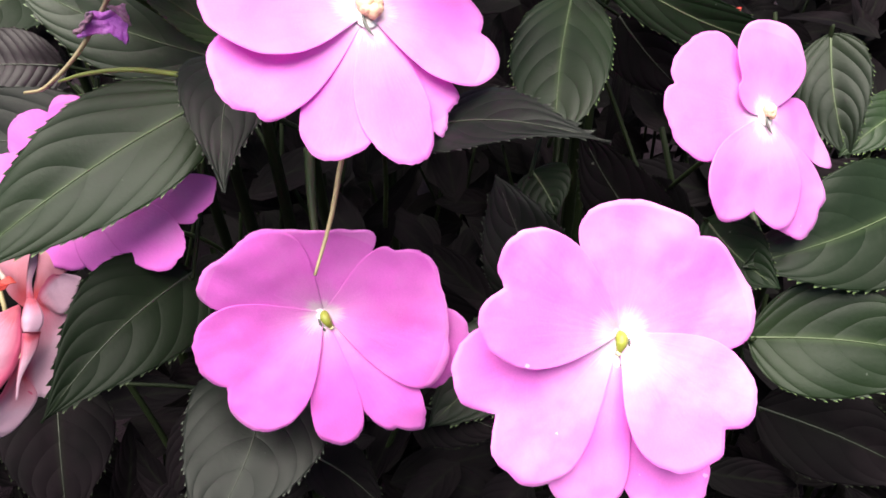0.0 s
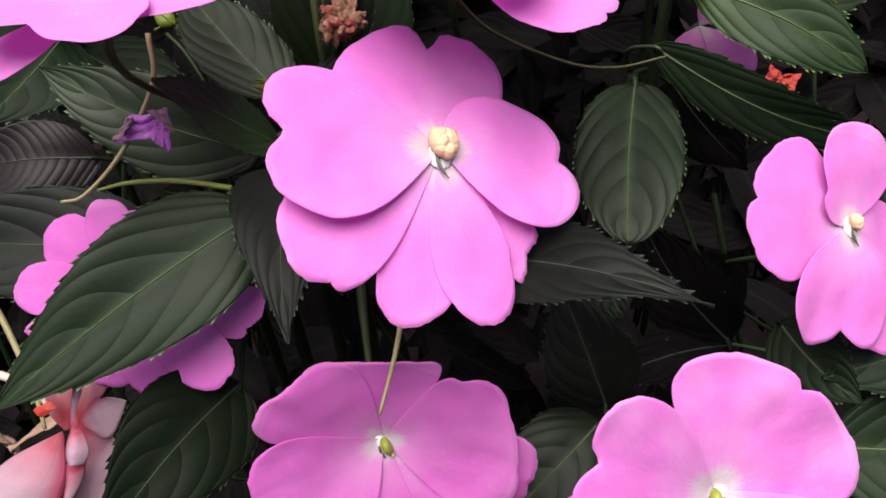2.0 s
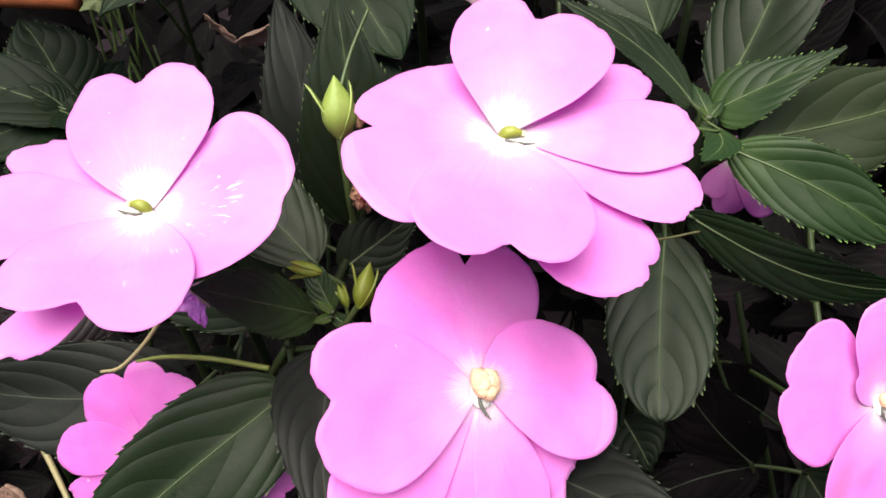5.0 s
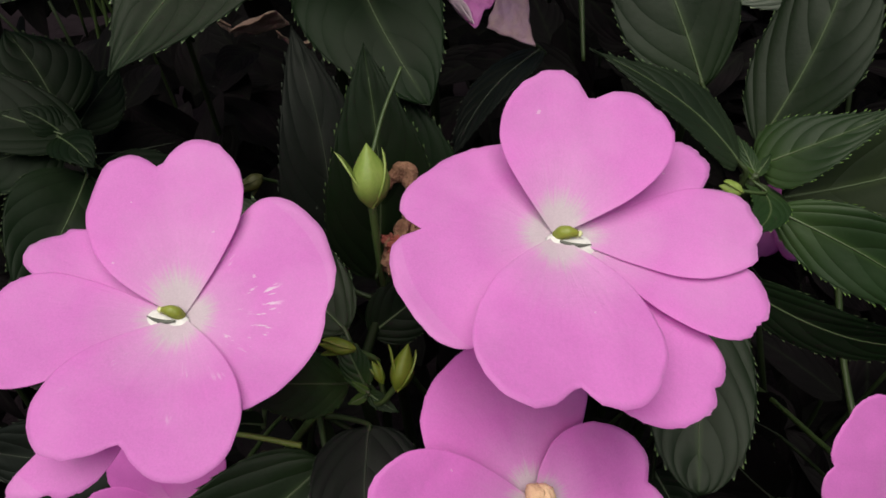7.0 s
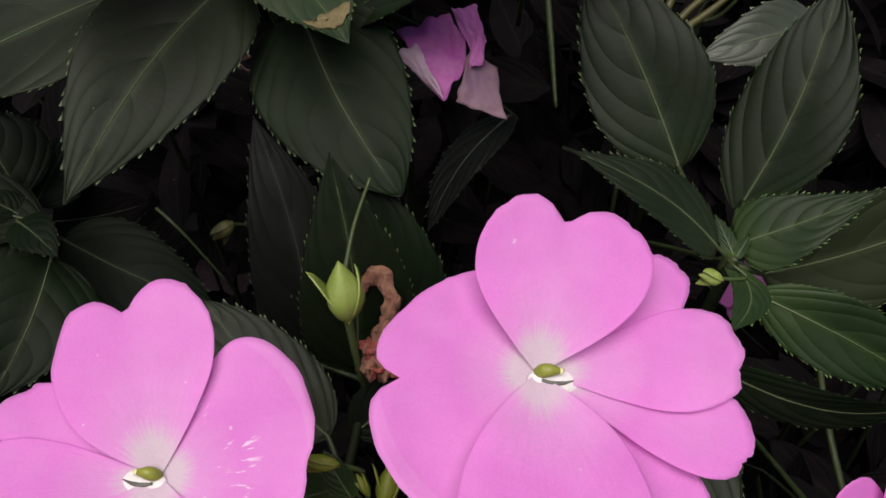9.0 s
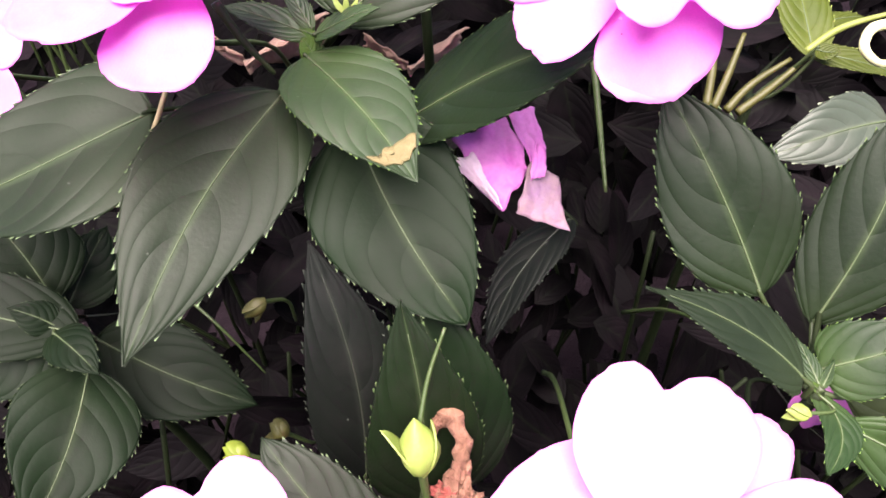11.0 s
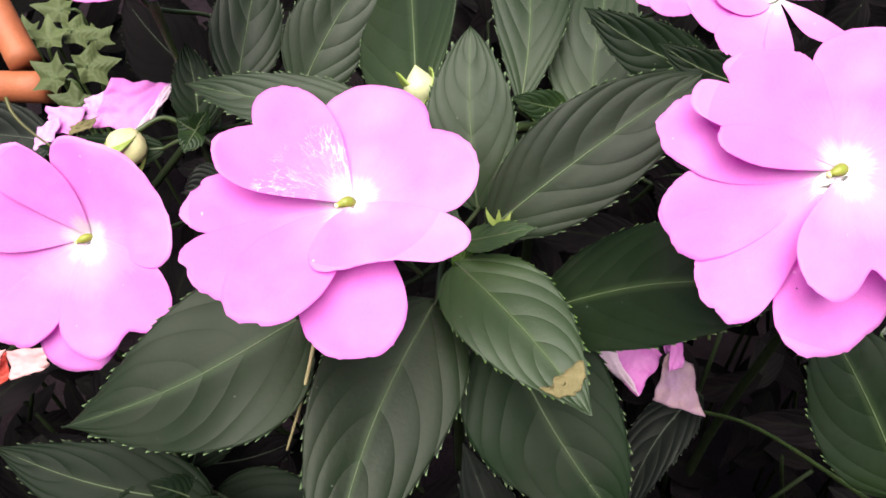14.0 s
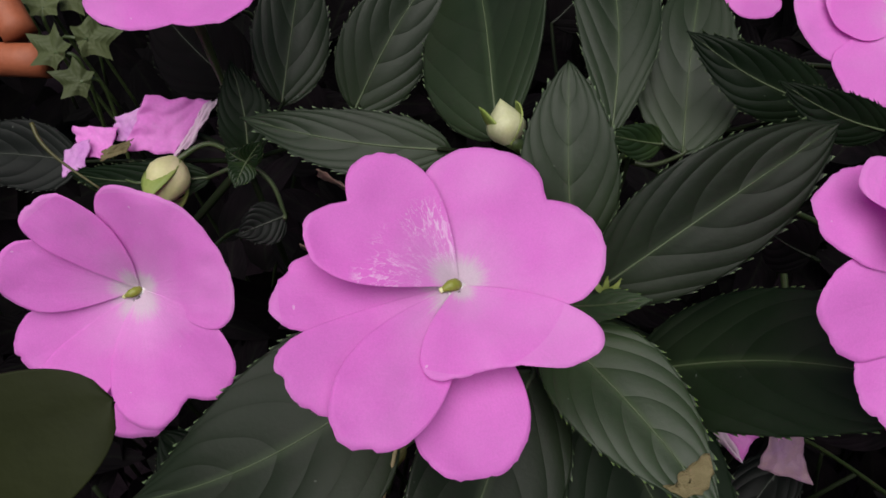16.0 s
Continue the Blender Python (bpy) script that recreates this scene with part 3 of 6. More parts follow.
def bud(label, base, tip, width, material, sepal_out=0.5, stalk=None, style=None, turn=0, thick=1.0):
    """A closed bud: plump body, pointed tip, two sepals that stand away from it."""
    base, tip = np.asarray(base, dtype=float), np.asarray(tip, dtype=float)
    ob = thing("flower_bud", base, label, "flower bud", "flower buds")
    a = unit(tip - base)
    s = unit(np.cross(a, (0.1, -0.8, 0.5)))
    n = np.cross(s, a)
    s, n = s * math.cos(radians(turn)) + n * math.sin(radians(turn)), n * math.cos(radians(turn)) - s * math.sin(radians(turn))
    ln = np.linalg.norm(tip - base)
    prof = [0.25, 0.72, 0.96, 1.0, 0.88, 0.64, 0.34, 0.02]
    verts, faces = [], []
    for i, p in enumerate(prof):
        for k in range(14):
            w = 2 * math.pi * k / 14
            r = width / 2 * p * (1 + 0.10 * math.cos(3 * w + 0.6))
            verts.append(a * ln * i / 7 + r * (math.cos(w) * s + math.sin(w) * n))
    for i in range(7):
        for k in range(14):
            k2 = (k + 1) % 14
            faces.append((i * 14 + k, i * 14 + k2, (i + 1) * 14 + k2, (i + 1) * 14 + k))
    mesh_part("bud_body", verts, faces, material, ob)
    for side in (-1, 1):
        pts = np.zeros((9, 7, 3))
        for i, u in enumerate(np.linspace(0, 1, 9)):
            for j, v in enumerate(np.linspace(-1, 1, 7)):
                h = width * 0.40 * math.sin(math.pi * min(1, u * 0.9 + 0.1)) ** 0.8
                out = width * (0.42 * math.sin(u * 2.2) + (sepal_out if side < 0 else 0.04) * u ** 3)
                pts[i, j] = a * ln * 0.92 * u + s * side * (out - 0.15 * h * v * v) + n * (h * v)
        v, f = shell(pts, 0.0003, grid_normals(pts))
        mesh_part("sepal", v, f, BUD if material in (BUD, BUD_CREAM, BUD_PINK) else material, ob, "yellow green pointed sepal")
    if stalk is not None:
        e = np.asarray(stalk, dtype=float) - base
        v, f = tube([a * 0.0012, e * 0.4 - a * 0.004, e], [0.0017 * thick, 0.0012 * thick, 0.0012 * thick], 7, 6)
        mesh_part("flower_stalk", v, f, STEM, ob, "green flower stalk")
    if style is not None:
        pts = [np.asarray(q, dtype=float) - base for q in style]
        v, f = tube(pts, [0.0005, 0.0004, 0.0003], 6, 6)
        mesh_part("spur", v, f, STEM, ob, "thin curved green spur")
    return ob


def thread(name, label, points, radius, material, category="spur"):
    """A thin bent spur or stalk that hangs between the leaves."""
    p0 = np.asarray(points[0], dtype=float)
    ob = thing(name, p0, label, category)
    v, f = tube([np.asarray(q) - p0 for q in points], [radius, radius * 0.85, radius * 0.5], 7, 8)
    mesh_part("strand", v, f, material, ob)
    return ob


def withered(name, label, sheets, category, stalk=None, crumple=0.10):
    """A wilted flower: limp creased sheets, each given by its four corners in turn and its material."""
    c = np.mean([np.mean(corners, axis=0) for corners, _ in sheets], axis=0)
    ob = thing(name, c, label, category)
    for k, (corners, material) in enumerate(sheets):
        p00, p01, p11, p10 = [np.asarray(q, dtype=float) - c for q in corners]
        size = max(np.linalg.norm(p01 - p00), np.linalg.norm(p10 - p00))
        n = unit(np.cross(p01 - p00, p10 - p00))
        nu = nv = 19
        pts = np.zeros((nu, nv, 3))
        for i, u in enumerate(np.linspace(0, 1, nu)):
            for j, v in enumerate(np.linspace(0, 1, nv)):
                uu = u + 0.07 * noise.noise((u * 2.1 + k, v * 4.0, k * 1.7)) * (1 if 0 < i < nu - 1 else 1.4)
                vv = v + 0.07 * noise.noise((u * 4.0, v * 2.1 + k * 2.3, 5.5)) * (1 if 0 < j < nv - 1 else 1.4)
                q = (p00 * (1 - vv) + p01 * vv) * (1 - uu) + (p10 * (1 - vv) + p11 * vv) * uu
                crease = 1 - abs(noise.noise((uu * 2.6 + k * 3.0, vv * 2.6, k * 7.1))) * 2
                z = size * crumple * (crease + 0.35 * noise.noise((uu * 7, vv * 7, k * 2.0)) + 0.10 * noise.noise((uu * 17, vv * 17, k * 2.0)))
                pts[i, j] = q + n * z
        v, f = shell(pts, 0.0002, grid_normals(pts))
        mesh_part("petal", v, f, material, ob)
    if stalk is not None:
        e = np.asarray(stalk, dtype=float) - c
        v, f = tube([np.array([0, 0.005, 0.0]), e * 0.5 + np.array([0, 0.012, -0.004]), e], [0.0010, 0.0009, 0.0011], 6, 6)
        mesh_part("flower_stalk", v, f, STEM_SHADE, ob, "thin flower stalk")
    return ob


def twisted(name, label, points, radii, head, category, stalk=None):
    """Dry flower remains: a wrung strand of creased tissue and a crumpled head at its foot."""
    c = np.asarray(points[-1], dtype=float)
    ob = thing(name, c, label, category)
    v, f = tube([np.asarray(q) - c for q in points], radii, 18, 7)
    v = np.asarray(v, dtype=float)
    mid = np.array(smooth_line([np.asarray(q) - c for q in points], 7))
    for i, p in enumerate(v):
        near = mid[np.argmin(np.linalg.norm(mid - p, axis=1))]
        fold = 1 + 0.9 * noise.noise((p[0] * 380, p[2] * 170, p[1] * 380)) + 0.5 * noise.noise((p[0] * 900, p[2] * 600, 3.0))
        v[i] = near + (p - near) * fold
    mesh_part("strand", v, f, DRIED, ob, "wrung dry petal tissue")
    for k, (place, size) in enumerate(head):
        v, f = blob(np.asarray(place) - c, ((size[0], 0, 0), (0, size[1], 0), (0, 0, size[2])), 16, 22, 0.0)
        v = np.asarray(v, dtype=float)
        for i, p in enumerate(v):
            q = p - (np.asarray(place) - c)
            ridge = 1.1 - 1.3 * abs(noise.noise((p[0] * 420 + k * 3, p[1] * 420, p[2] * 420))) + 0.4 * noise.noise((p[0] * 1100, p[1] * 1100, p[2] * 1100))
            v[i] = p - q + q * ridge
        mesh_part("petal", v, f, DRIED_RED if k % 2 else DRIED, ob)
    if stalk is not None:
        e = np.asarray(stalk, dtype=float) - c
        v, f = tube([np.zeros(3), e * 0.5 + np.array([0, 0.006, -0.004]), e], [0.0010, 0.0009, 0.0011], 6, 6)
        mesh_part("flower_stalk", v, f, STEM_SHADE, ob, "thin flower stalk")
    return ob


def crumpled(name, label, centre, sheets, category="wilted flower", stalk=None, crumple=0.6):
    """A wilted flower: crumpled sheets, each (axis, side, length, width, material)."""
    c = np.asarray(centre, dtype=float)
    ob = thing(name, c, label, category)
    for k, (axis, side, length, width, material) in enumerate(sheets):
        a = unit(axis)
        s = unit(np.asarray(side) - a * np.dot(a, side))
        n = np.cross(a, s)
        pts = np.zeros((15, 15, 3))
        for i, u in enumerate(np.linspace(0, 1, 15)):
            for j, v in enumerate(np.linspace(-1, 1, 15)):
                h = 0.5 * width * (0.4 + 0.6 * math.sin(min(1, u * 1.1) * 1.6)) * (1 + 0.12 * math.sin(7 * u + k))
                q = Vector((u * 3 + k * 5.3, v * 2.2, k * 3.1))
                z = crumple * width * (0.28 * noise.noise(q) + 0.09 * noise.noise(q * 3.3)) + 0.2 * width * v * v * math.sin(k * 2 + 1)
                pts[i, j] = a * length * u * (1 + 0.10 * noise.noise((v * 1.8, k * 3.3, 1.0)) + 0.04 * v * v) + s * h * v + n * z
        v, f = shell(pts, 0.0003, grid_normals(pts))
        mesh_part("petal", v, f, material, ob)
    if stalk is not None:
        e = np.asarray(stalk, dtype=float) - c
        v, f = tube([np.array([0, 0.0015, -0.0012]), e * 0.5 - np.array([0, -0.006, 0.004]), e], [0.0010, 0.0009, 0.0011], 6, 6)
        mesh_part("flower_stalk", v, f, STEM, ob, "thin flower stalk")
    return ob


# ---- the bed ----
def ground():
    n = 60
    r = np.concatenate([[0.0], 0.02 * 1.28 ** np.arange(44)])
    verts, faces = [], []
    for i, rr in enumerate(r):
        for k in range(n):
            w = 2 * math.pi * k / n
            x, y = rr * math.cos(w), 0.25 + rr * math.sin(w)
            z = 0.012 * noise.noise((x * 14, y * 14, 0)) + 0.006 * noise.noise((x * 50, y * 50, 3)) if rr < 2 else 0.0
            verts.append((x, y, z - 0.012))
    for i in range(len(r) - 1):
        for k in range(n):
            k2 = (k + 1) % n
            faces.append((i * n + k, i * n + k2, (i + 1) * n + k2, (i + 1) * n + k))
    ob = mesh_part("ground", verts, faces, SOIL)
    tagged(ob, "dark damp garden soil under the plants", "ground", kind="structure")


ground()


# ---- shoots, leaves and flowers ----
shoot_wa = shoot((-0.0508, 0.1622, 0.3666), "leafy impatiens shoot with dark toothed leaves")
shoot_wx = shoot((-0.0665, 0.1856, 0.3579), "shoot with dark purplish ribbed leaves behind the flowers")
shoot_w1 = shoot((-0.0419, 0.1627, 0.3761), "young green shoot tip beside small flower buds")
shoot_wb = shoot((0.0320, 0.1916, 0.3797), "shoot with drooping oval leaves in shade")
shoot_wc = shoot((0.0809, 0.1654, 0.3169), "leafy impatiens shoot with dark toothed leaves")
shoot_wd = shoot((-0.0258, 0.1511, 0.2863), "low shoot with dark leaves under the flowers")
shoot_wm = shoot((-0.0379, 0.1927, 0.3678), "upright shoot with dark pointed leaves")
shoot_wr = shoot((0.0363, 0.1849, 0.4046), "bright green leaf whorl with a small bud")
shoot_wl = shoot((-0.1241, 0.2407, 0.3911), "shaded green leaf whorl low in the bed")
shoot_wg = shoot((-0.0545, 0.2540, 0.4490), "leaf whorl with a fresh bright green tip")
shoot_wy = shoot((0.0579, 0.2737, 0.4185), "yellow-green shoot with pale stems")
shoot_wk = shoot((-0.0276, 0.2859, 0.4593), "tall shoot with broad dark green leaves")
shoot_wt = shoot((-0.1142, 0.2985, 0.4599), "small shaded shoot tip with dark leaves", thick=0.0011)
shoot_wn = shoot((-0.1254, 0.1901, 0.5061), "olive leaf close in front of the bed", (-0.3400, 0.1600, 0.0000))
leaf(shoot_wa, (-0.0487, 0.1526, 0.3625), (-0.0931, 0.1253, 0.3361), 0.0242, (0.2185, -0.8042, 0.5528), bend=0.067, swing=0.017, form=(0.51, 1.03))
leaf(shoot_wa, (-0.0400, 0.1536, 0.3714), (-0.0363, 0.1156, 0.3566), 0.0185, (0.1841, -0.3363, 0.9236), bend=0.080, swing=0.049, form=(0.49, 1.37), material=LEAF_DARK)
leaf(shoot_wa, (-0.0553, 0.1474, 0.3257), (-0.0767, 0.1149, 0.3098), 0.0241, (0.4743, -0.6565, 0.5865), bend=0.066, swing=0.051, form=(0.59, 1.31), material=LEAF_SHADE)
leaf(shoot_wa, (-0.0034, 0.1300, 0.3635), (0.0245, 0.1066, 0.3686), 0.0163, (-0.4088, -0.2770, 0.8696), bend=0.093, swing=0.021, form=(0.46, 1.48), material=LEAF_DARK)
leaf(shoot_wx, (-0.0527, 0.1767, 0.3667), (-0.1007, 0.1827, 0.3849), 0.0209, (0.0181, -0.9335, 0.3582), material=LEAF_PALE)
leaf(shoot_wx, (-0.0755, 0.1682, 0.3490), (-0.1313, 0.1665, 0.3528), 0.0250, (0.0636, -0.8355, 0.5458), material=LEAF_DARK)
leaf(shoot_wx, (-0.0918, 0.1827, 0.3638), (-0.1245, 0.1791, 0.3616), 0.0169, (0.0748, -0.9152, 0.3960), material=LEAF_PURPLE, wave=0.05)
leaf(shoot_wx, (-0.0633, 0.1646, 0.3599), (-0.0706, 0.1611, 0.3640), 0.0048, (0.5817, -0.6638, 0.4701))
# paler whorl colour here makes up for the shadow of the flower above
leaf(shoot_w1, (-0.0446, 0.1636, 0.3723), (-0.0622, 0.1465, 0.3902), 0.0125, (0.4076, -0.5020, 0.7628), bend=0.014, swing=-0.000, form=(0.75, 0.97), material=LEAF_WHORL)
leaf(shoot_w1, (-0.0449, 0.1695, 0.3812), (-0.0687, 0.1917, 0.3997), 0.0180, (0.1560, -0.5230, 0.8379), bend=0.027, swing=-0.034, form=(0.58, 0.89), material=LEAF_MID)
leaf(shoot_w1, (-0.0402, 0.1726, 0.3773), (-0.0241, 0.1806, 0.3866), 0.0121, (0.1283, -0.8542, 0.5038), material=LEAF_OLD_SHADED)
leaf(shoot_w1, (-0.0403, 0.1572, 0.3780), (-0.0446, 0.1621, 0.3866), 0.0050, (0.0137, -0.8673, 0.4977), bend=0.050, swing=0.000, form=(0.50, 0.80), material=LEAF_YOUNG, teeth=9)
leaf(shoot_w1, (-0.0401, 0.1549, 0.3780), (-0.0432, 0.1527, 0.3782), 0.0014, (0.0137, -0.8673, 0.4977), bend=0.050, swing=0.000, form=(0.60, 1.00), material=LEAF_FRESH, teeth=5)
leaf(shoot_w1, (-0.0396, 0.1545, 0.3793), (-0.0424, 0.1548, 0.3818), 0.0010, (0.0137, -0.8673, 0.4977), bend=0.050, swing=0.000, form=(0.60, 1.00), material=LEAF_FRESH, teeth=4)
leaf(shoot_w1, (-0.0399, 0.1566, 0.3768), (-0.0343, 0.1533, 0.3751), 0.0026, (0.0137, -0.8673, 0.4977), bend=0.050, swing=0.000, form=(0.60, 1.00), material=LEAF_YOUNG, teeth=6)
leaf(shoot_wb, (0.0299, 0.1809, 0.3805), (0.0225, 0.1457, 0.3584), 0.0212, (-0.0991, -0.5244, 0.8457), bend=0.030, swing=0.015, form=(0.52, 0.54))
leaf(shoot_wb, (0.0306, 0.1717, 0.3898), (0.0876, 0.1739, 0.3680), 0.0111, (0.0033, -0.9958, -0.0915), material=LEAF_OLD_SHADED)
leaf(shoot_wb, (0.0236, 0.1526, 0.3150), (0.0115, 0.1530, 0.3460), 0.0196, (0.0109, -0.9998, 0.0168), material=LEAF_DARK)
leaf(shoot_wb, (0.0205, 0.1631, 0.3439), (0.0256, 0.1541, 0.3367), 0.0136, (-0.3416, -0.6979, 0.6295), material=LEAF_OLD_SHADED)
leaf(shoot_wb, (0.0575, 0.1733, 0.3182), (0.0345, 0.1819, 0.3479), 0.0194, (-0.1234, -0.9749, 0.1855), material=LEAF_DEEP_SHADE)
leaf(shoot_wb, (0.0489, 0.2155, 0.3713), (0.0686, 0.2058, 0.3507), 0.0182, (-0.2743, -0.9438, 0.1846), material=LEAF_DEEP_SHADE)
leaf(shoot_wc, (0.1091, 0.1574, 0.3401), (0.0637, 0.1417, 0.3301), 0.0272, (0.1353, -0.7808, 0.6100))
leaf(shoot_wc, (0.0677, 0.1412, 0.3125), (0.1100, 0.1348, 0.3105), 0.0253, (-0.1083, -0.8624, 0.4945))
leaf(shoot_wc, (0.0594, 0.1550, 0.3349), (0.0699, 0.1370, 0.3270), 0.0147, (-0.5828, -0.5847, 0.5643), material=LEAF_OLD_SHADED)
leaf(shoot_wc, (0.0875, 0.1728, 0.3730), (0.0897, 0.1581, 0.3485), 0.0152, (-0.4934, -0.7642, 0.4154))
leaf(shoot_wc, (0.1066, 0.1663, 0.3592), (0.0878, 0.1583, 0.3491), 0.0114, (-0.0036, -0.7792, 0.6267), material=LEAF_YOUNG)
leaf(shoot_wc, (0.0597, 0.1745, 0.3164), (0.0274, 0.1666, 0.3119), 0.0152, (0.0946, -0.7533, 0.6509), material=LEAF_DEEP_SHADE)
leaf(shoot_wc, (0.0886, 0.1715, 0.2710), (0.1299, 0.1550, 0.2592), 0.0264, (-0.1892, -0.8378, 0.5122), material=LEAF_DEEP_SHADE)
leaf(shoot_wc, (0.0708, 0.1992, 0.3115), (0.0441, 0.1967, 0.3286), 0.0187, (0.2541, -0.9315, 0.2602), material=LEAF_DEEP_SHADE)
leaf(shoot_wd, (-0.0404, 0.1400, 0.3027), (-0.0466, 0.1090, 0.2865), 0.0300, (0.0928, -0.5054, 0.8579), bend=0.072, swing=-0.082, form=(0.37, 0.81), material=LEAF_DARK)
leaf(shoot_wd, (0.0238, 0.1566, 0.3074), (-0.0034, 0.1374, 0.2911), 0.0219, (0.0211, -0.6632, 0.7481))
leaf(shoot_wd, (-0.1090, 0.1742, 0.2767), (-0.1008, 0.1499, 0.2482), 0.0280, (0.4237, -0.6251, 0.6556), material=LEAF_DEEP_SHADE)
leaf(shoot_wd, (-0.0352, 0.1503, 0.2728), (-0.0142, 0.1366, 0.2671), 0.0140, (-0.1678, -0.5864, 0.7925), material=LEAF_DEEP_SHADE)
leaf(shoot_wd, (-0.0059, 0.1454, 0.2906), (0.0137, 0.1364, 0.2903), 0.0158, (-0.3077, -0.6966, 0.6481), material=LEAF_DEEP_SHADE)
leaf(shoot_wm, (-0.0395, 0.1864, 0.3807), (-0.0393, 0.1912, 0.4313), 0.0215, (0.0526, -0.9949, 0.0857), bend=0.064, swing=0.038, form=(0.56, 1.06))
leaf(shoot_wm, (-0.0312, 0.1934, 0.3722), (-0.0389, 0.2104, 0.4214), 0.0245, (0.0737, -0.9386, 0.3370), material=LEAF_OLD_SHADED)
leaf(shoot_wm, (-0.0513, 0.1996, 0.3707), (-0.0567, 0.2167, 0.4264), 0.0214, (0.1771, -0.9362, 0.3037), material=LEAF_DARK)
leaf(shoot_wm, (-0.0432, 0.2273, 0.3943), (-0.0546, 0.2317, 0.3990), 0.0120, (0.0128, -0.7126, 0.7015), material=LEAF_DEEP_SHADE)
leaf(shoot_wg, (-0.0003, 0.2325, 0.4147), (-0.0228, 0.2136, 0.3962), 0.0123, (-0.4816, -0.2481, 0.8405), material=LEAF_DARK)
leaf(shoot_wg, (-0.0591, 0.2380, 0.4479), (-0.0847, 0.1864, 0.4280), 0.0274, (0.2752, -0.4489, 0.8501), bend=-0.002, swing=0.052, form=(0.61, 1.13), material=LEAF_MID)
leaf(shoot_wg, (-0.0864, 0.2417, 0.4447), (-0.1416, 0.2327, 0.4289), 0.0368, (-0.0923, -0.4402, 0.8931), bend=0.055, swing=-0.071, form=(0.41, 1.22), material=LEAF_MID)
leaf(shoot_wg, (-0.0544, 0.2424, 0.4536), (-0.0348, 0.2059, 0.4455), 0.0215, (-0.0276, -0.2548, 0.9666), bend=0.044, swing=-0.025, form=(0.63, 1.08), scorched=True, material=LEAF_WHORL)
# darker copy of the leaf: shade of the leaf above put into the colour
leaf(shoot_wg, (-0.0461, 0.2349, 0.4416), (-0.0275, 0.2027, 0.4139), 0.0310, (-0.0682, -0.6580, 0.7499), bend=0.052, swing=0.040, form=(0.46, 0.81), material=LEAF_OLD_SHADED)
leaf(shoot_wg, (-0.0372, 0.2433, 0.4357), (-0.0002, 0.2099, 0.4670), 0.0270, (-0.1027, -0.4488, 0.8877), bend=0.017, swing=-0.061, form=(0.57, 0.69))
leaf(shoot_wg, (-0.0469, 0.2453, 0.4589), (-0.0016, 0.2551, 0.4849), 0.0212, (-0.1903, -0.7949, 0.5762), bend=0.054, swing=-0.015, form=(0.66, 0.84), material=LEAF_MID)
leaf(shoot_wg, (-0.0477, 0.2554, 0.4569), (-0.0452, 0.2775, 0.4899), 0.0187, (-0.1536, -0.8206, 0.5504), bend=0.061, swing=-0.017, form=(0.65, 0.86), material=LEAF_PALE)
leaf(shoot_wg, (-0.0520, 0.2452, 0.4567), (-0.0386, 0.2377, 0.4642), 0.0061, (0.0033, -0.4153, 0.9097), bend=0.050, swing=0.030, form=(0.50, 0.90), material=LEAF_WHORL, teeth=9)
leaf(shoot_wg, (-0.0451, 0.2434, 0.4613), (-0.0474, 0.2443, 0.4655), 0.0007, (-0.0431, -0.7762, 0.6290), bend=0.050, swing=-0.120, form=(0.60, 1.00), material=BUD, teeth=0)
leaf(shoot_wg, (-0.0451, 0.2434, 0.4613), (-0.0448, 0.2438, 0.4649), 0.0007, (-0.0431, -0.7762, 0.6290), bend=0.050, swing=0.000, form=(0.60, 1.00), material=BUD, teeth=0)
leaf(shoot_wg, (-0.0451, 0.2434, 0.4613), (-0.0424, 0.2433, 0.4645), 0.0007, (-0.0431, -0.7762, 0.6290), bend=0.050, swing=0.120, form=(0.60, 1.00), material=BUD, teeth=0)
leaf(shoot_wg, (-0.0525, 0.2471, 0.4558), (-0.0706, 0.2547, 0.4607), 0.0074, (0.0112, -0.3447, 0.9386), bend=0.050, swing=-0.020, form=(0.50, 0.90), material=LEAF_WHORL, teeth=11)
leaf(shoot_wg, (-0.0528, 0.2479, 0.4568), (-0.0581, 0.2585, 0.4632), 0.0038, (-0.0239, -0.6388, 0.7690), bend=0.050, swing=0.000, form=(0.60, 0.90), material=LEAF_WHORL, teeth=9)
leaf(shoot_wg, (-0.0519, 0.2428, 0.4521), (-0.0543, 0.2431, 0.4571), 0.0048, (-0.0144, -0.5643, 0.8255), bend=0.050, swing=0.000, form=(0.50, 0.60), material=LEAF_FRESH, teeth=7)
leaf(shoot_wg, (-0.0520, 0.2442, 0.4570), (-0.0548, 0.2442, 0.4585), 0.0011, (-0.0431, -0.7762, 0.6290), bend=0.050, swing=0.000, form=(0.60, 1.00), material=LEAF_FRESH, teeth=4)
# low whorl in the darker leaf copy, so its shade is in the colour
leaf(shoot_wl, (-0.1245, 0.2371, 0.3899), (-0.1485, 0.2259, 0.3856), 0.0217, (0.2514, -0.7650, 0.5929), material=LEAF_OLD_SHADED)
leaf(shoot_wl, (-0.1177, 0.2312, 0.3831), (-0.1262, 0.1975, 0.3679), 0.0283, (0.4596, -0.4590, 0.7603), material=LEAF_OLD_SHADED)
leaf(shoot_wl, (-0.1232, 0.2488, 0.3758), (-0.0826, 0.2371, 0.3561), 0.0254, (0.1859, -0.6277, 0.7559), material=LEAF_OLD_SHADED)
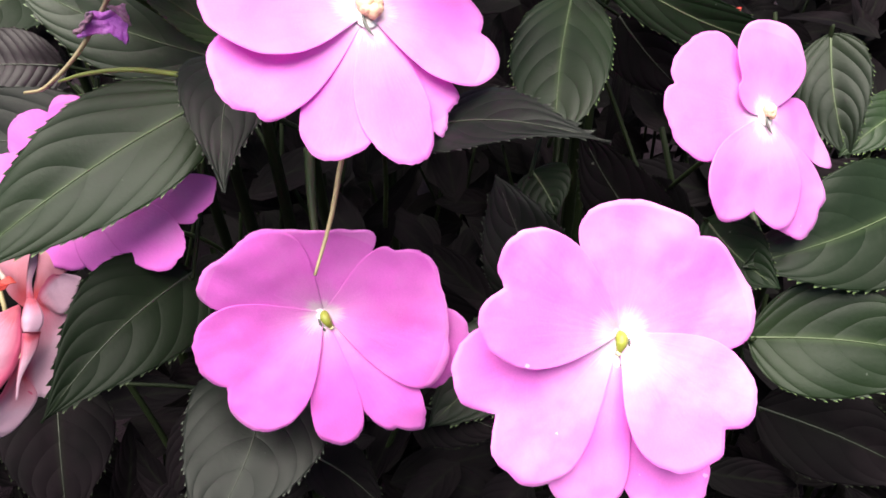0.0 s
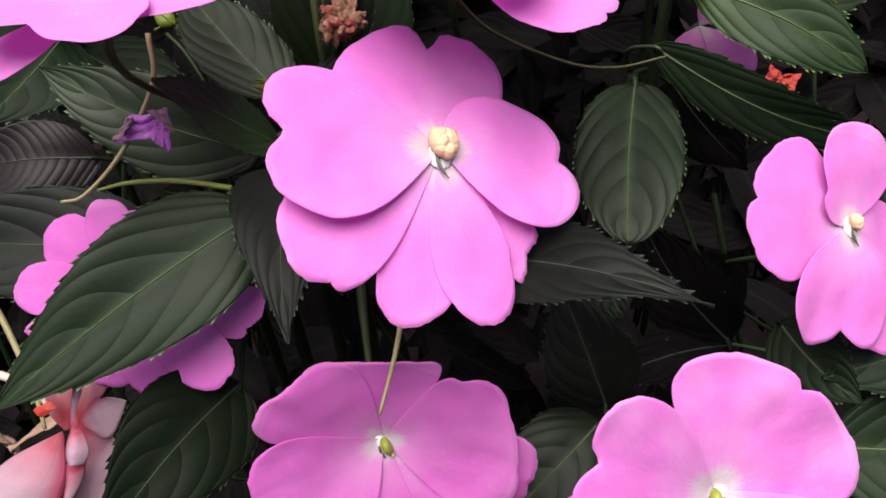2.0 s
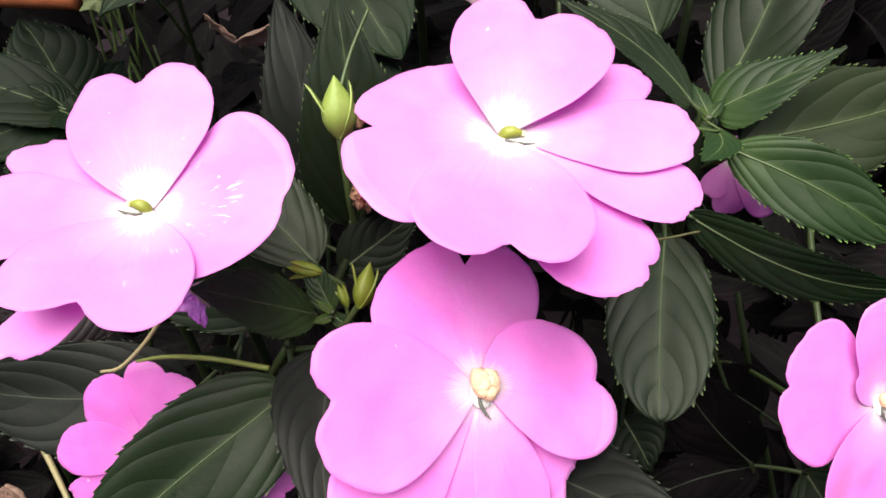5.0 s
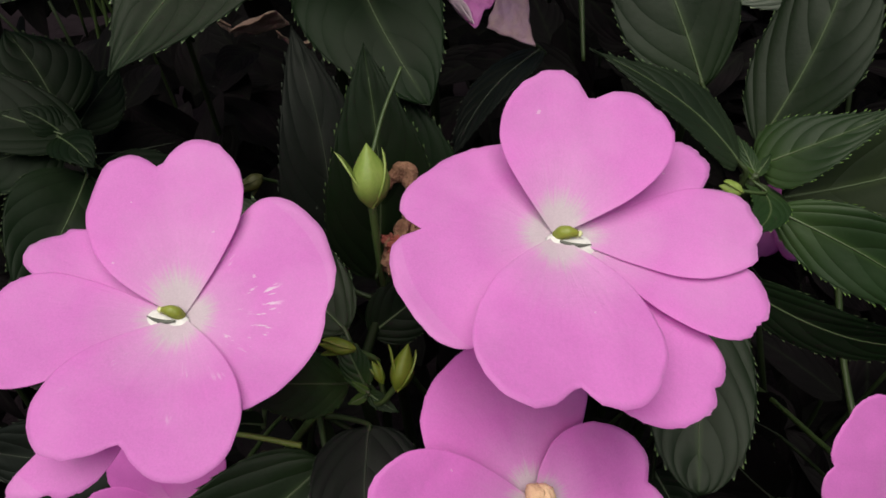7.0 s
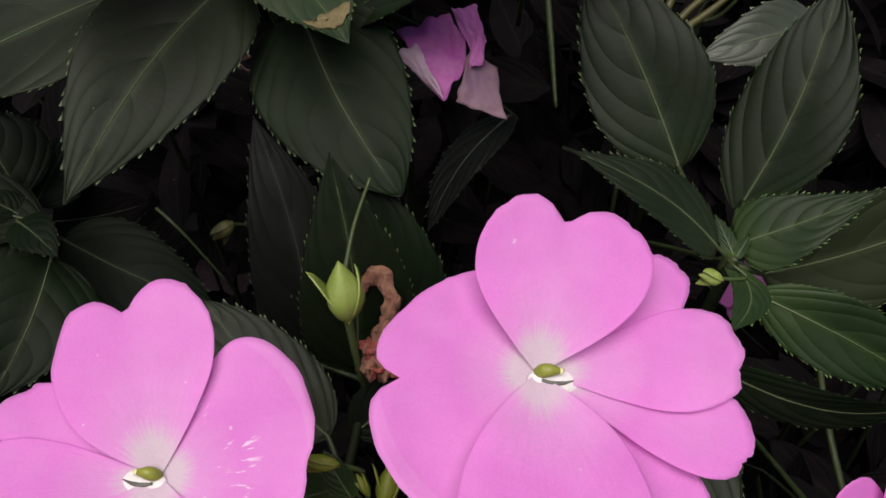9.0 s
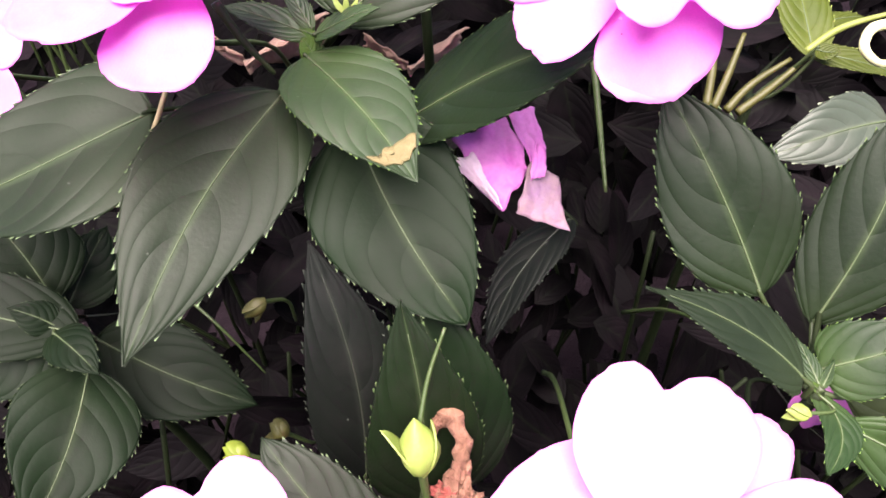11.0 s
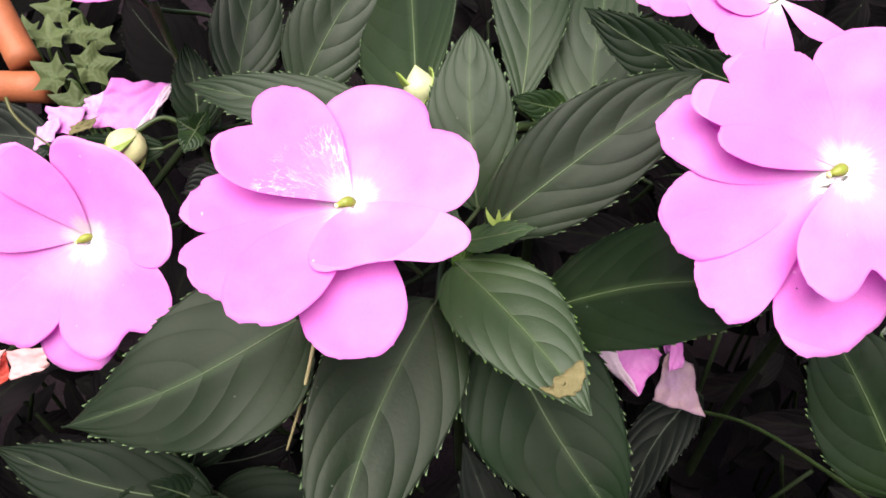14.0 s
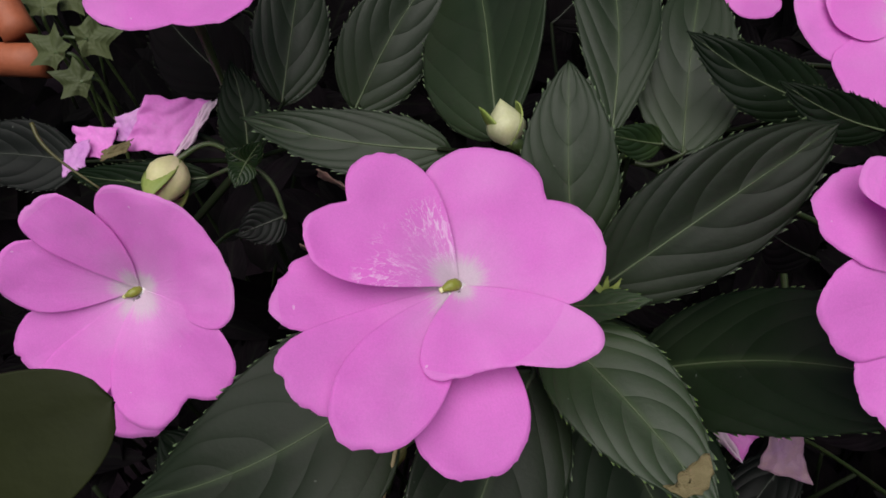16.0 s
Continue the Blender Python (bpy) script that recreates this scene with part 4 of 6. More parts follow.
leaf(shoot_wl, (-0.1236, 0.2342, 0.3927), (-0.1105, 0.2215, 0.3907), 0.0106, (-0.0962, -0.2533, 0.9626), material=LEAF_OLD_SHADED, teeth=9)
leaf(shoot_wl, (-0.1231, 0.2364, 0.3923), (-0.1326, 0.2366, 0.3999), 0.0081, (0.4549, -0.6709, 0.5856), material=LEAF_OLD_SHADED, teeth=8)
leaf(shoot_wl, (-0.1276, 0.2508, 0.3859), (-0.1194, 0.2716, 0.3963), 0.0167, (0.4895, -0.5354, 0.6883), material=LEAF_OLD_SHADED)
leaf(shoot_wl, (-0.1283, 0.2481, 0.3905), (-0.1424, 0.2603, 0.4126), 0.0256, (0.4030, -0.6683, 0.6253), material=LEAF_OLD_SHADED)
leaf(shoot_wl, (-0.1301, 0.2605, 0.3738), (-0.1010, 0.2619, 0.3775), 0.0175, (-0.0394, -0.7866, 0.6162), material=LEAF_DEEP_SHADE)
leaf(shoot_wl, (-0.1189, 0.2359, 0.3904), (-0.1688, 0.2469, 0.4080), 0.0208, (0.1700, -0.5442, 0.8216), material=LEAF_OLD_SHADED)
leaf(shoot_wr, (0.0330, 0.1859, 0.4078), (0.0029, 0.1912, 0.4302), 0.0132, (0.5695, -0.4742, 0.6714), bend=0.071, swing=0.038, form=(0.53, 1.38), material=LEAF_PALE)
leaf(shoot_wr, (0.0396, 0.1908, 0.4043), (0.0617, 0.1855, 0.4195), 0.0142, (-0.1863, -0.4854, 0.8542), bend=0.048, swing=0.024, form=(0.39, 1.33), material=LEAF_YOUNG)
leaf(shoot_wr, (0.0403, 0.1812, 0.4001), (0.0712, 0.1650, 0.3863), 0.0149, (-0.3360, -0.8653, 0.3720), bend=0.071, swing=-0.036, form=(0.66, 0.81), material=LEAF_YOUNG)
leaf(shoot_wr, (0.0370, 0.1870, 0.4032), (0.0313, 0.1694, 0.4027), 0.0070, (-0.0286, -0.7894, 0.9132), bend=0.05, swing=-0.18, form=(0.60, 0.80), material=LEAF_YOUNG, teeth=10)
leaf(shoot_wr, (0.0369, 0.1859, 0.4053), (0.0355, 0.1945, 0.4097), 0.0029, (-0.0286, -0.7894, 0.6132), bend=0.050, swing=0.000, form=(0.60, 1.00), material=LEAF_YOUNG, teeth=8)
leaf(shoot_wr, (0.0373, 0.1859, 0.4053), (0.0413, 0.1901, 0.4076), 0.0018, (-0.0286, -0.7894, 0.6132), bend=0.050, swing=0.000, form=(0.60, 1.00), material=LEAF_YOUNG, teeth=6)
leaf(shoot_wr, (0.0366, 0.1857, 0.4049), (0.0342, 0.1854, 0.4077), 0.0011, (-0.0286, -0.7894, 0.6132), bend=0.050, swing=0.000, form=(0.60, 1.00), material=LEAF_FRESH, teeth=4)
leaf(shoot_wr, (0.0450, 0.1884, 0.3984), (0.0945, 0.1967, 0.4075), 0.0250, (0.0611, -0.8801, 0.4708), form=(0.36, 0.90), material=LEAF_LIGHT)
leaf(shoot_wr, (0.0454, 0.2046, 0.4022), (0.0640, 0.2214, 0.4459), 0.0219, (-0.5489, -0.6768, 0.4906), bend=0.041, swing=0.046, form=(0.80, 1.08))
leaf(shoot_wr, (0.0279, 0.1981, 0.4186), (0.0114, 0.2190, 0.4529), 0.0227, (-0.2217, -0.8794, 0.4213), bend=0.054, swing=0.023, form=(0.72, 1.04))
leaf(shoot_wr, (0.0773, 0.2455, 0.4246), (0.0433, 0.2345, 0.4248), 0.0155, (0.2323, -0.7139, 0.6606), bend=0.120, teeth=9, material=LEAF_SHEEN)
leaf(shoot_wy, (0.0703, 0.2704, 0.4297), (0.0730, 0.2984, 0.4453), 0.0132, (-0.0227, -0.6391, 0.7688), bend=0.050, swing=0.000, form=(0.60, 0.90), material=LEAF_YELLOW, teeth=12)
leaf(shoot_wy, (0.0704, 0.2710, 0.4304), (0.0902, 0.2620, 0.4270), 0.0069, (0.0037, -0.4155, 0.9096), bend=0.050, swing=-0.030, form=(0.50, 1.00), material=LEAF_YELLOW, teeth=12)
leaf(shoot_wy, (0.0694, 0.2691, 0.4328), (0.0735, 0.2655, 0.4334), 0.0048, (-0.0135, -0.5645, 0.8253), bend=0.050, swing=0.120, form=(0.50, 0.60), material=LEAF_YELLOW, teeth=8)
leaf(shoot_wy, (0.0777, 0.2853, 0.4327), (0.0931, 0.2888, 0.4317), 0.0037, (-0.0135, -0.5645, 0.8253), bend=0.050, swing=0.000, form=(0.60, 1.00), material=LEAF_YELLOW, teeth=8)
leaf(shoot_wk, (-0.0567, 0.2854, 0.4676), (-0.0564, 0.3502, 0.4894), 0.0384, (-0.7227, -0.2076, 0.6592), bend=0.071, swing=0.070, form=(0.67, 0.81), material=LEAF_PALE)
leaf(shoot_wk, (-0.0331, 0.2826, 0.4658), (-0.0247, 0.3336, 0.4934), 0.0197, (0.0462, -0.4980, 0.8659), bend=0.086, swing=0.044, form=(1.01, 0.69), material=LEAF_PALE)
leaf(shoot_wk, (-0.0155, 0.2832, 0.4602), (0.0002, 0.3240, 0.4843), 0.0233, (-0.1466, -0.4601, 0.8757), material=LEAF_PALE)
leaf(shoot_wk, (-0.0221, 0.2811, 0.4650), (-0.0358, 0.2791, 0.4709), 0.0074, (0.2798, -0.8976, 0.3406), material=LEAF_YOUNG)
leaf(shoot_wk, (0.0108, 0.2775, 0.4726), (-0.0166, 0.2904, 0.4863), 0.0131, (-0.2440, -0.8986, 0.3646), material=LEAF_OLD_SHADED)
leaf(shoot_wk, (0.0156, 0.2637, 0.4752), (-0.0056, 0.2704, 0.4848), 0.0090, (-0.1455, -0.9329, 0.3293), material=LEAF_OLD_SHADED)
leaf(shoot_wk, (-0.0691, 0.2756, 0.4735), (-0.1112, 0.2887, 0.4782), 0.0126, (-0.1274, -0.6718, 0.7297), material=LEAF_PALE)
leaf(shoot_wk, (0.0074, 0.2598, 0.4461), (-0.0043, 0.2661, 0.4529), 0.0120, (-0.1881, -0.8578, 0.4783), material=LEAF_DEEP_SHADE)
leaf(shoot_wk, (-0.0310, 0.3465, 0.4619), (-0.0114, 0.3578, 0.4772), 0.0209, (0.0307, -0.8231, 0.5671), material=LEAF_DEEP_SHADE)
leaf(shoot_wt, (-0.1073, 0.3250, 0.4580), (-0.0974, 0.3608, 0.4860), 0.0201, (0.4124, -0.6401, 0.6482), bend=0.051, swing=-0.006, form=(0.65, 1.06), material=LEAF_PALE)
leaf(shoot_wt, (-0.0884, 0.3160, 0.4596), (-0.0610, 0.3377, 0.4882), 0.0218, (0.1347, -0.8475, 0.5135), material=LEAF_PALE)
leaf(shoot_wt, (-0.1140, 0.3009, 0.4597), (-0.1150, 0.3133, 0.4779), 0.0116, (0.2148, -0.8011, 0.5587), material=LEAF_OLD_SHADED)
leaf(shoot_wt, (-0.1208, 0.3486, 0.4494), (-0.1443, 0.3688, 0.4721), 0.0250, (0.0019, -0.7465, 0.6654), material=LEAF_DEEP_SHADE)
leaf(shoot_wt, (-0.1058, 0.2834, 0.4548), (-0.1166, 0.2803, 0.4533), 0.0091, (0.1631, -0.8248, 0.5414), material=LEAF_DARK)
leaf(shoot_wt, (-0.1621, 0.3240, 0.4477), (-0.1975, 0.3292, 0.4512), 0.0179, (-0.0663, -0.8278, 0.5571), material=LEAF_DARK)
leaf(shoot_wt, (-0.1244, 0.3013, 0.4546), (-0.1603, 0.3099, 0.4544), 0.0090, (-0.1981, -0.8097, 0.5524), material=LEAF_OLD_SHADED)
leaf(shoot_wt, (-0.1138, 0.2967, 0.4610), (-0.1177, 0.2967, 0.4651), 0.0048, (0.5300, -0.8402, 0.1148), material=LEAF_YOUNG, teeth=6)
leaf(shoot_wt, (-0.1138, 0.2967, 0.4610), (-0.1165, 0.2908, 0.4587), 0.0060, (0.4593, -0.2332, 0.8571), material=LEAF_YOUNG, teeth=6)
leaf(shoot_wt, (-0.1138, 0.2967, 0.4610), (-0.1104, 0.2952, 0.4642), 0.0040, (-0.4367, -0.8935, 0.1049), material=LEAF_YOUNG, teeth=6)
leaf(shoot_wt, (-0.1138, 0.2967, 0.4610), (-0.1090, 0.2952, 0.4673), 0.0048, (-0.2378, -0.9695, -0.0595), material=LEAF_YOUNG, teeth=6)
leaf(shoot_wn, (-0.1250, 0.1883, 0.5071), (-0.1046, 0.1895, 0.5160), 0.0117, (-0.2244, -0.7571, 0.6135), material=LEAF_OLIVE, teeth=0, form=(0.6, 0.5))
flower("open pink impatiens flower, rear petal folded back", (-0.0240, 0.1305, 0.3252), (0.050, -0.993, 0.110), (0, 0, 1), [
    (-121.2, 54.1, 0.0258, 2.80, 0.54, -0.08, 0.23, 0.112, -0.06, 0.11, 4, 0.24),
    (84.4, 52.3, 0.0246, 2.86, 0.35, 0.03, 0.41, 0.151, -0.75, 0.15, 3, 0.22),
    (-45.5, 39.8, 0.0225, 2.64, 0.32, -0.16, 0.26, 0.022, -0.14, 0.13, 1, 0.26),
    (-3.3, 41.4, 0.0185, 3.01, 0.20, -0.03, 0.54, 0.040, 0.58, 0.15, 0, 0.26),
    (108.1, 27.5, 0.0293, 2.18, 0.30, -0.03, 0.18, 0.017, -0.01, 0.13, 0, 0.14),
    (140.4, 23.0, 0.0312, 1.20, 0.31, 0.13, 0.03, 0.046, 0.38, 0.13, 1, 0.20),
    (173.8, 19.0, 0.0280, 2.20, 0.38, 0.03, 0.05, 0.02, 0.30, 0.13, 2, 0.20)], "ovary", PINK_DEEP, stalk=(-0.0258, 0.1511, 0.2863), lie=150)
flower("open pink impatiens flower and pale scuffed petals", (0.0293, 0.1061, 0.3351), (0.154, -0.896, 0.417), (0, 0, 1), [
    (-65.4, 41.4, 0.0273, 2.13, 0.35, 0.03, 0.01, 0.146, -0.00, 0.15, 4, 0.36),
    (40.0, 66.6, 0.0213, 2.57, 0.22, 0.02, 0.32, 0.071, -0.00, 0.05, 2, 0.17),
    (142.0, 51.8, 0.0237, 1.81, 0.40, 0.05, 0.13, 0.138, -0.04, 0.10, 3, 0.35),
    (-115.9, 38.5, 0.0301, 2.26, 0.20, 0.03, 0.08, 0.174, 0.04, 0.17, 2.5, 0.16),
    (-158.3, 24.1, 0.0293, 2.38, 0.39, -0.06, 0.07, 0.020, -0.01, 0.13, 1, 0.08),
    (166.1, 26.8, 0.0319, 2.17, 0.40, -0.03, 0.00, 0.020, -0.02, 0.13, 0, 0.06)], "ovary", PINK_WORN, stalk=(0.0809, 0.1654, 0.3169), lie=-160)
flower("open pink impatiens flower and a cream pollen cap", (-0.0126, 0.1275, 0.3831), (0.374, -0.615, 0.694), (0, 0, 1), [
    (-78.4, 43.3, 0.0281, 2.36, 0.37, 0.02, 0.06, 0.143, 0.08, 0.13, 4, 0.08),
    (90.3, 70.7, 0.0212, 1.97, 0.49, 0.60, 0.01, 0.150, 0.24, 0.11, 3, 0.06),
    (7.1, 68.1, 0.0253, 2.15, 0.42, 0.20, 0.15, 0.244, 0.21, 0.05, 0, -0.14),
    (-109.9, 27.5, 0.0301, 2.11, 0.35, -0.11, 0.06, 0.048, -0.46, 0.10, 1, 0.00),
    (-149.6, 23.0, 0.0281, 2.17, 0.40, 0.09, -0.00, 0.024, -0.22, 0.13, 2, -0.06),
    (-177.4, 29.7, 0.0278, 1.94, 0.40, 0.10, -0.18, 0.044, -0.55, 0.13, 3, -0.06),
    (154.1, 15.6, 0.0210, 2.68, 0.27, 0.13, 0.36, 0.020, -0.00, 0.13, 0, -0.06)], "cap", None, stalk=(-0.0419, 0.1627, 0.3761), lie=178)
flower("smaller open pink impatiens flower, turned sideways", (0.0650, 0.1480, 0.3610), (0.432, -0.763, 0.482), (0, 0, 1), [
    (-7.9, 83.0, 0.0175, 1.92, 0.37, 0.62, -0.05, 0.223, -0.32, 0.18, 1, 0.05),
    (-61.1, 56.6, 0.0233, 1.77, 0.22, -0.06, 0.12, 0.081, -0.05, 0.05, 2, -0.12),
    (-156.3, 55.0, 0.0261, 2.16, 0.33, 0.15, -0.11, 0.226, 0.05, 0.20, 3, -0.02),
    (172.9, 39.7, 0.0267, 1.20, 0.22, -0.17, 0.02, 0.045, -0.52, 0.11, 1, -0.06),
    (102.6, 30.8, 0.0180, 3.23, 0.48, 0.51, 0.52, 0.031, 0.44, 0.12, 2, -0.12)], "cream", None, stalk=(0.0809, 0.1654, 0.3169), lie=172)
flower("open pink impatiens flower and broad overlapping petals", (-0.0655, 0.1457, 0.4052), (0.030, -0.340, 0.940), (0, 1, 0.3), [
    (-17.9, 51.0, 0.0312, 1.57, 0.43, 0.16, -0.05, 0.214, 0.06, 0.15, 4, 0.22),
    (98.0, 77.2, 0.0227, 2.33, 0.20, -0.15, 0.24, 0.034, -0.09, 0.11, 2, 0.16),
    (-172.2, 55.0, 0.0283, 2.74, 0.60, -0.08, 0.16, 0.216, 0.00, 0.20, 5, 0.18),
    (-59.6, 20.2, 0.0268, 2.43, 0.38, -0.13, 0.12, 0.026, 0.15, 0.13, 1, 0.10),
    (-98.1, 30.6, 0.0280, 2.45, 0.33, -0.03, 0.18, 0.028, -0.34, 0.13, 3, 0.10),
    (-152.5, 13.6, 0.0301, 2.12, 0.20, 0.16, 0.21, 0.019, 0.07, 0.13, 0, -0.05)], "ovary", PINK_LIGHT, stalk=(-0.0419, 0.1627, 0.3761), scuffed=(1, 2), lie=-80)
flower("open pink impatiens flower and a large lower petal", (-0.0085, 0.1519, 0.4145), (0.120, -0.370, 0.921), (0, 1, 0.3), [
    (14.4, 56.8, 0.0275, 2.49, 0.44, 0.08, -0.04, 0.188, 0.02, 0.16, 4, 0.30),
    (-76.3, 75.6, 0.0241, 1.20, 0.21, -0.29, 0.38, 0.185, -0.19, 0.05, 2, 0.03),
    (57.2, 20.1, 0.0309, 2.19, 0.40, -0.01, 0.00, 0.020, -0.00, 0.13, 1, 0.08),
    (89.1, 23.8, 0.0320, 2.08, 0.31, -0.08, 0.09, 0.018, 0.12, 0.13, 3, 0.07),
    (111.5, 18.4, 0.0326, 1.81, 0.22, 0.05, 0.12, 0.029, 0.39, 0.14, 2, 0.05),
    (-178.3, 48.5, 0.0320, 2.53, 0.59, 0.07, 0.01, 0.150, 0.02, 0.14, 5, 0.20),
    (146.7, 28.8, 0.0334, 1.90, 0.34, -0.03, 0.12, 0.052, -0.28, 0.07, 0, 0.00)], "ovary", PINK_LIGHT, stalk=(0.0363, 0.1849, 0.4046), lie=95)
flower("open pink impatiens flower, half hidden behind a leaf", (-0.0802, 0.1543, 0.3439), (-0.094, -0.830, 0.550), (0, 0, 1), [
    (7.3, 42.6, 0.0182, 2.78, 0.44, -0.19, 0.31, 0.057, -0.04, 0.12, 2, 0.10),
    (-48.9, 32.8, 0.0207, 2.07, 0.40, 0.06, -0.03, 0.024, -0.37, 0.13, 1, 0.10),
    (-87.4, 30.5, 0.0212, 1.93, 0.40, -0.10, -0.03, 0.020, 0.06, 0.13, 1.5, 0.10),
    (-119.4, 11.6, 0.0210, 2.48, 0.38, 0.03, 0.13, 0.025, 0.15, 0.13, 0, 0.05),
    (96.3, 13.0, 0.0323, 1.23, 0.20, -0.08, 0.36, 0.037, 0.38, 0.13, 0, 0.05),
    (120.5, 22.1, 0.0308, 2.19, 0.41, 0.02, -0.03, 0.021, 0.04, 0.13, 2, 0.08),
    (146.7, 29.1, 0.0233, 2.10, 0.40, -0.08, -0.01, 0.020, 0.09, 0.13, 1.4, 0.08),
    (-181.2, 30.8, 0.0194, 2.32, 0.38, -0.04, 0.05, 0.021, 0.07, 0.13, 0.5, 0.05)], "ovary", PINK_DEEP, stalk=(-0.0508, 0.1622, 0.3666))
flower("small open pink impatiens flower deep in shade", (0.0489, 0.2011, 0.3890), (0.10, -0.93, 0.25), (0, 0, 1), [
    (136.0, 30.0, 0.0178, 2.3, 0.38, 0.00, 0.05, 0.05, 0.00, 0.15, 2, 0.05),
    (-146.0, 34.0, 0.0100, 2.3, 0.38, 0.00, 0.05, 0.04, 0.00, 0.15, 1, 0.05),
    (178.0, 34.0, 0.0135, 2.3, 0.38, 0.00, 0.05, 0.04, 0.00, 0.15, 0, 0.05),
    (30.0, 50.0, 0.0060, 2.3, 0.38, 0.00, 0.05, 0.04, 0.00, 0.15, 1, 0.05)], "folded", None, stalk=(0.0363, 0.1849, 0.4046))
flower("open pink impatiens flower and vein-like white scars", (-0.0728, 0.2360, 0.4752), (0.060, -0.400, 0.915), (0, 1, 0.3), [
    (-51.4, 49.7, 0.0242, 2.67, 0.56, -0.12, 0.14, 0.165, -0.05, 0.15, 5, 0.39),
    (47.0, 79.0, 0.0219, 2.72, 0.43, 0.10, 0.19, 0.171, 0.09, 0.11, 3, 0.31),
    (165.4, 53.8, 0.0164, 3.27, 0.53, -0.33, 1.06, 0.037, -0.15, 0.12, 6, 0.32),
    (182.9, 29.9, 0.0307, 1.81, 0.32, 0.01, 0.04, 0.019, -0.06, 0.13, 0, 0.10),
    (-143.7, 28.8, 0.0316, 1.75, 0.43, 0.03, -0.09, 0.039, -0.12, 0.13, 3, 0.27),
    (-123.2, 20.2, 0.0311, 2.16, 0.30, 0.09, 0.17, 0.038, 0.31, 0.12, 2, 0.18),
    (-87.2, 23.4, 0.0282, 2.45, 0.39, -0.18, 0.08, 0.025, 0.14, 0.14, 1, 0.16)], "ovary", None, stalk=(-0.0545, 0.2540, 0.4490), scarred=(0,))
flower("open pink impatiens flower facing the path", (-0.1359, 0.2689, 0.4515), (-0.050, -0.820, 0.570), (0, 0, 1), [
    (-23.5, 30.0, 0.0234, 1.20, 0.20, -0.49, -0.12, 0.044, -0.41, 0.17, 3, 0.45),
    (52.2, 67.9, 0.0210, 2.56, 0.20, -0.04, 0.34, 0.046, -0.53, 0.15, 1, 0.42),
    (154.3, 52.2, 0.0288, 2.59, 0.49, 0.00, -0.07, 0.185, 0.02, 0.19, 4, 0.34),
    (-173.3, 31.4, 0.0307, 2.04, 0.39, -0.03, 0.00, 0.019, -0.11, 0.13, 0, 0.20),
    (-144.3, 23.7, 0.0280, 2.13, 0.24, 0.08, -0.09, 0.021, -0.06, 0.13, 3, 0.30),
    (-72.4, 31.0, 0.0251, 2.11, 0.39, 0.04, -0.00, 0.019, 0.05, 0.13, 2, 0.38),
    (-113.9, 26.7, 0.0256, 2.18, 0.39, -0.03, 0.01, 0.019, -0.07, 0.13, 1, 0.30)], "ovary", None, stalk=(-0.1142, 0.2985, 0.4599))
flower("open pink impatiens flower and many overlapping petals", (0.0110, 0.2240, 0.4800), (-0.045, -0.641, 0.766), (0, 0, 1), [
    (-42.6, 31.8, 0.0259, 1.47, 0.20, -0.29, 0.29, 0.152, -0.33, 0.07, 5, 0.25),
    (57.7, 73.0, 0.0245, 2.68, 0.20, -0.04, 0.07, 0.059, 0.75, 0.12, 2, 0.15),
    (-78.3, 16.5, 0.0241, 2.17, 0.44, -0.01, -0.09, 0.022, 0.09, 0.13, 4, 0.28),
    (-71.8, 28.4, 0.0327, 1.80, 0.41, -0.01, -0.04, 0.027, 0.19, 0.14, 1, 0.08),
    (-104.3, 22.4, 0.0336, 2.12, 0.37, -0.03, 0.08, 0.018, -0.16, 0.13, 2, 0.05),
    (-127.2, 17.6, 0.0340, 1.76, 0.20, -0.09, 0.12, 0.023, -0.24, 0.13, 3, 0.03),
    (-171.2, 31.5, 0.0312, 2.54, 0.42, 0.23, 0.07, 0.034, -0.31, 0.13, 0, 0.00),
    (-178.6, 47.0, 0.0280, 2.15, 0.20, 0.09, -0.19, 0.353, 0.09, 0.25, 6, 0.27)], "ovary", None, stalk=(0.0363, 0.1849, 0.4046))
flower("open pink impatiens flower among tall leaves", (0.0298, 0.2897, 0.4843), (-0.114, -0.534, 0.838), (0, 0, 1), [
    (-94.2, 50.4, 0.0153, 2.21, 0.36, 0.34, 0.06, 0.029, -0.41, 0.13, 3, 0.15),
    (-99.0, 52.6, 0.0218, 2.09, 0.37, 0.19, 0.03, 0.019, -0.09, 0.13, 1, 0.08),
    (-145.8, 29.5, 0.0229, 1.35, 0.24, -0.13, 0.26, 0.026, 0.34, 0.13, 2, 0.10),
    (-173.1, 16.6, 0.0246, 1.88, 0.45, -0.08, -0.17, 0.021, -0.06, 0.13, 3, 0.10),
    (149.4, 17.1, 0.0195, 2.61, 0.30, -0.46, 0.32, 0.047, 0.08, 0.12, 4, 0.20),
    (60.0, 40.0, 0.0210, 2.30, 0.38, 0.00, 0.05, 0.050, 0.00, 0.15, 1, 0.10),
    (-20.0, 50.0, 0.0230, 2.30, 0.38, 0.00, 0.05, 0.080, 0.00, 0.15, 2, 0.15)], "ovary", None, stalk=(-0.0276, 0.2859, 0.4593))
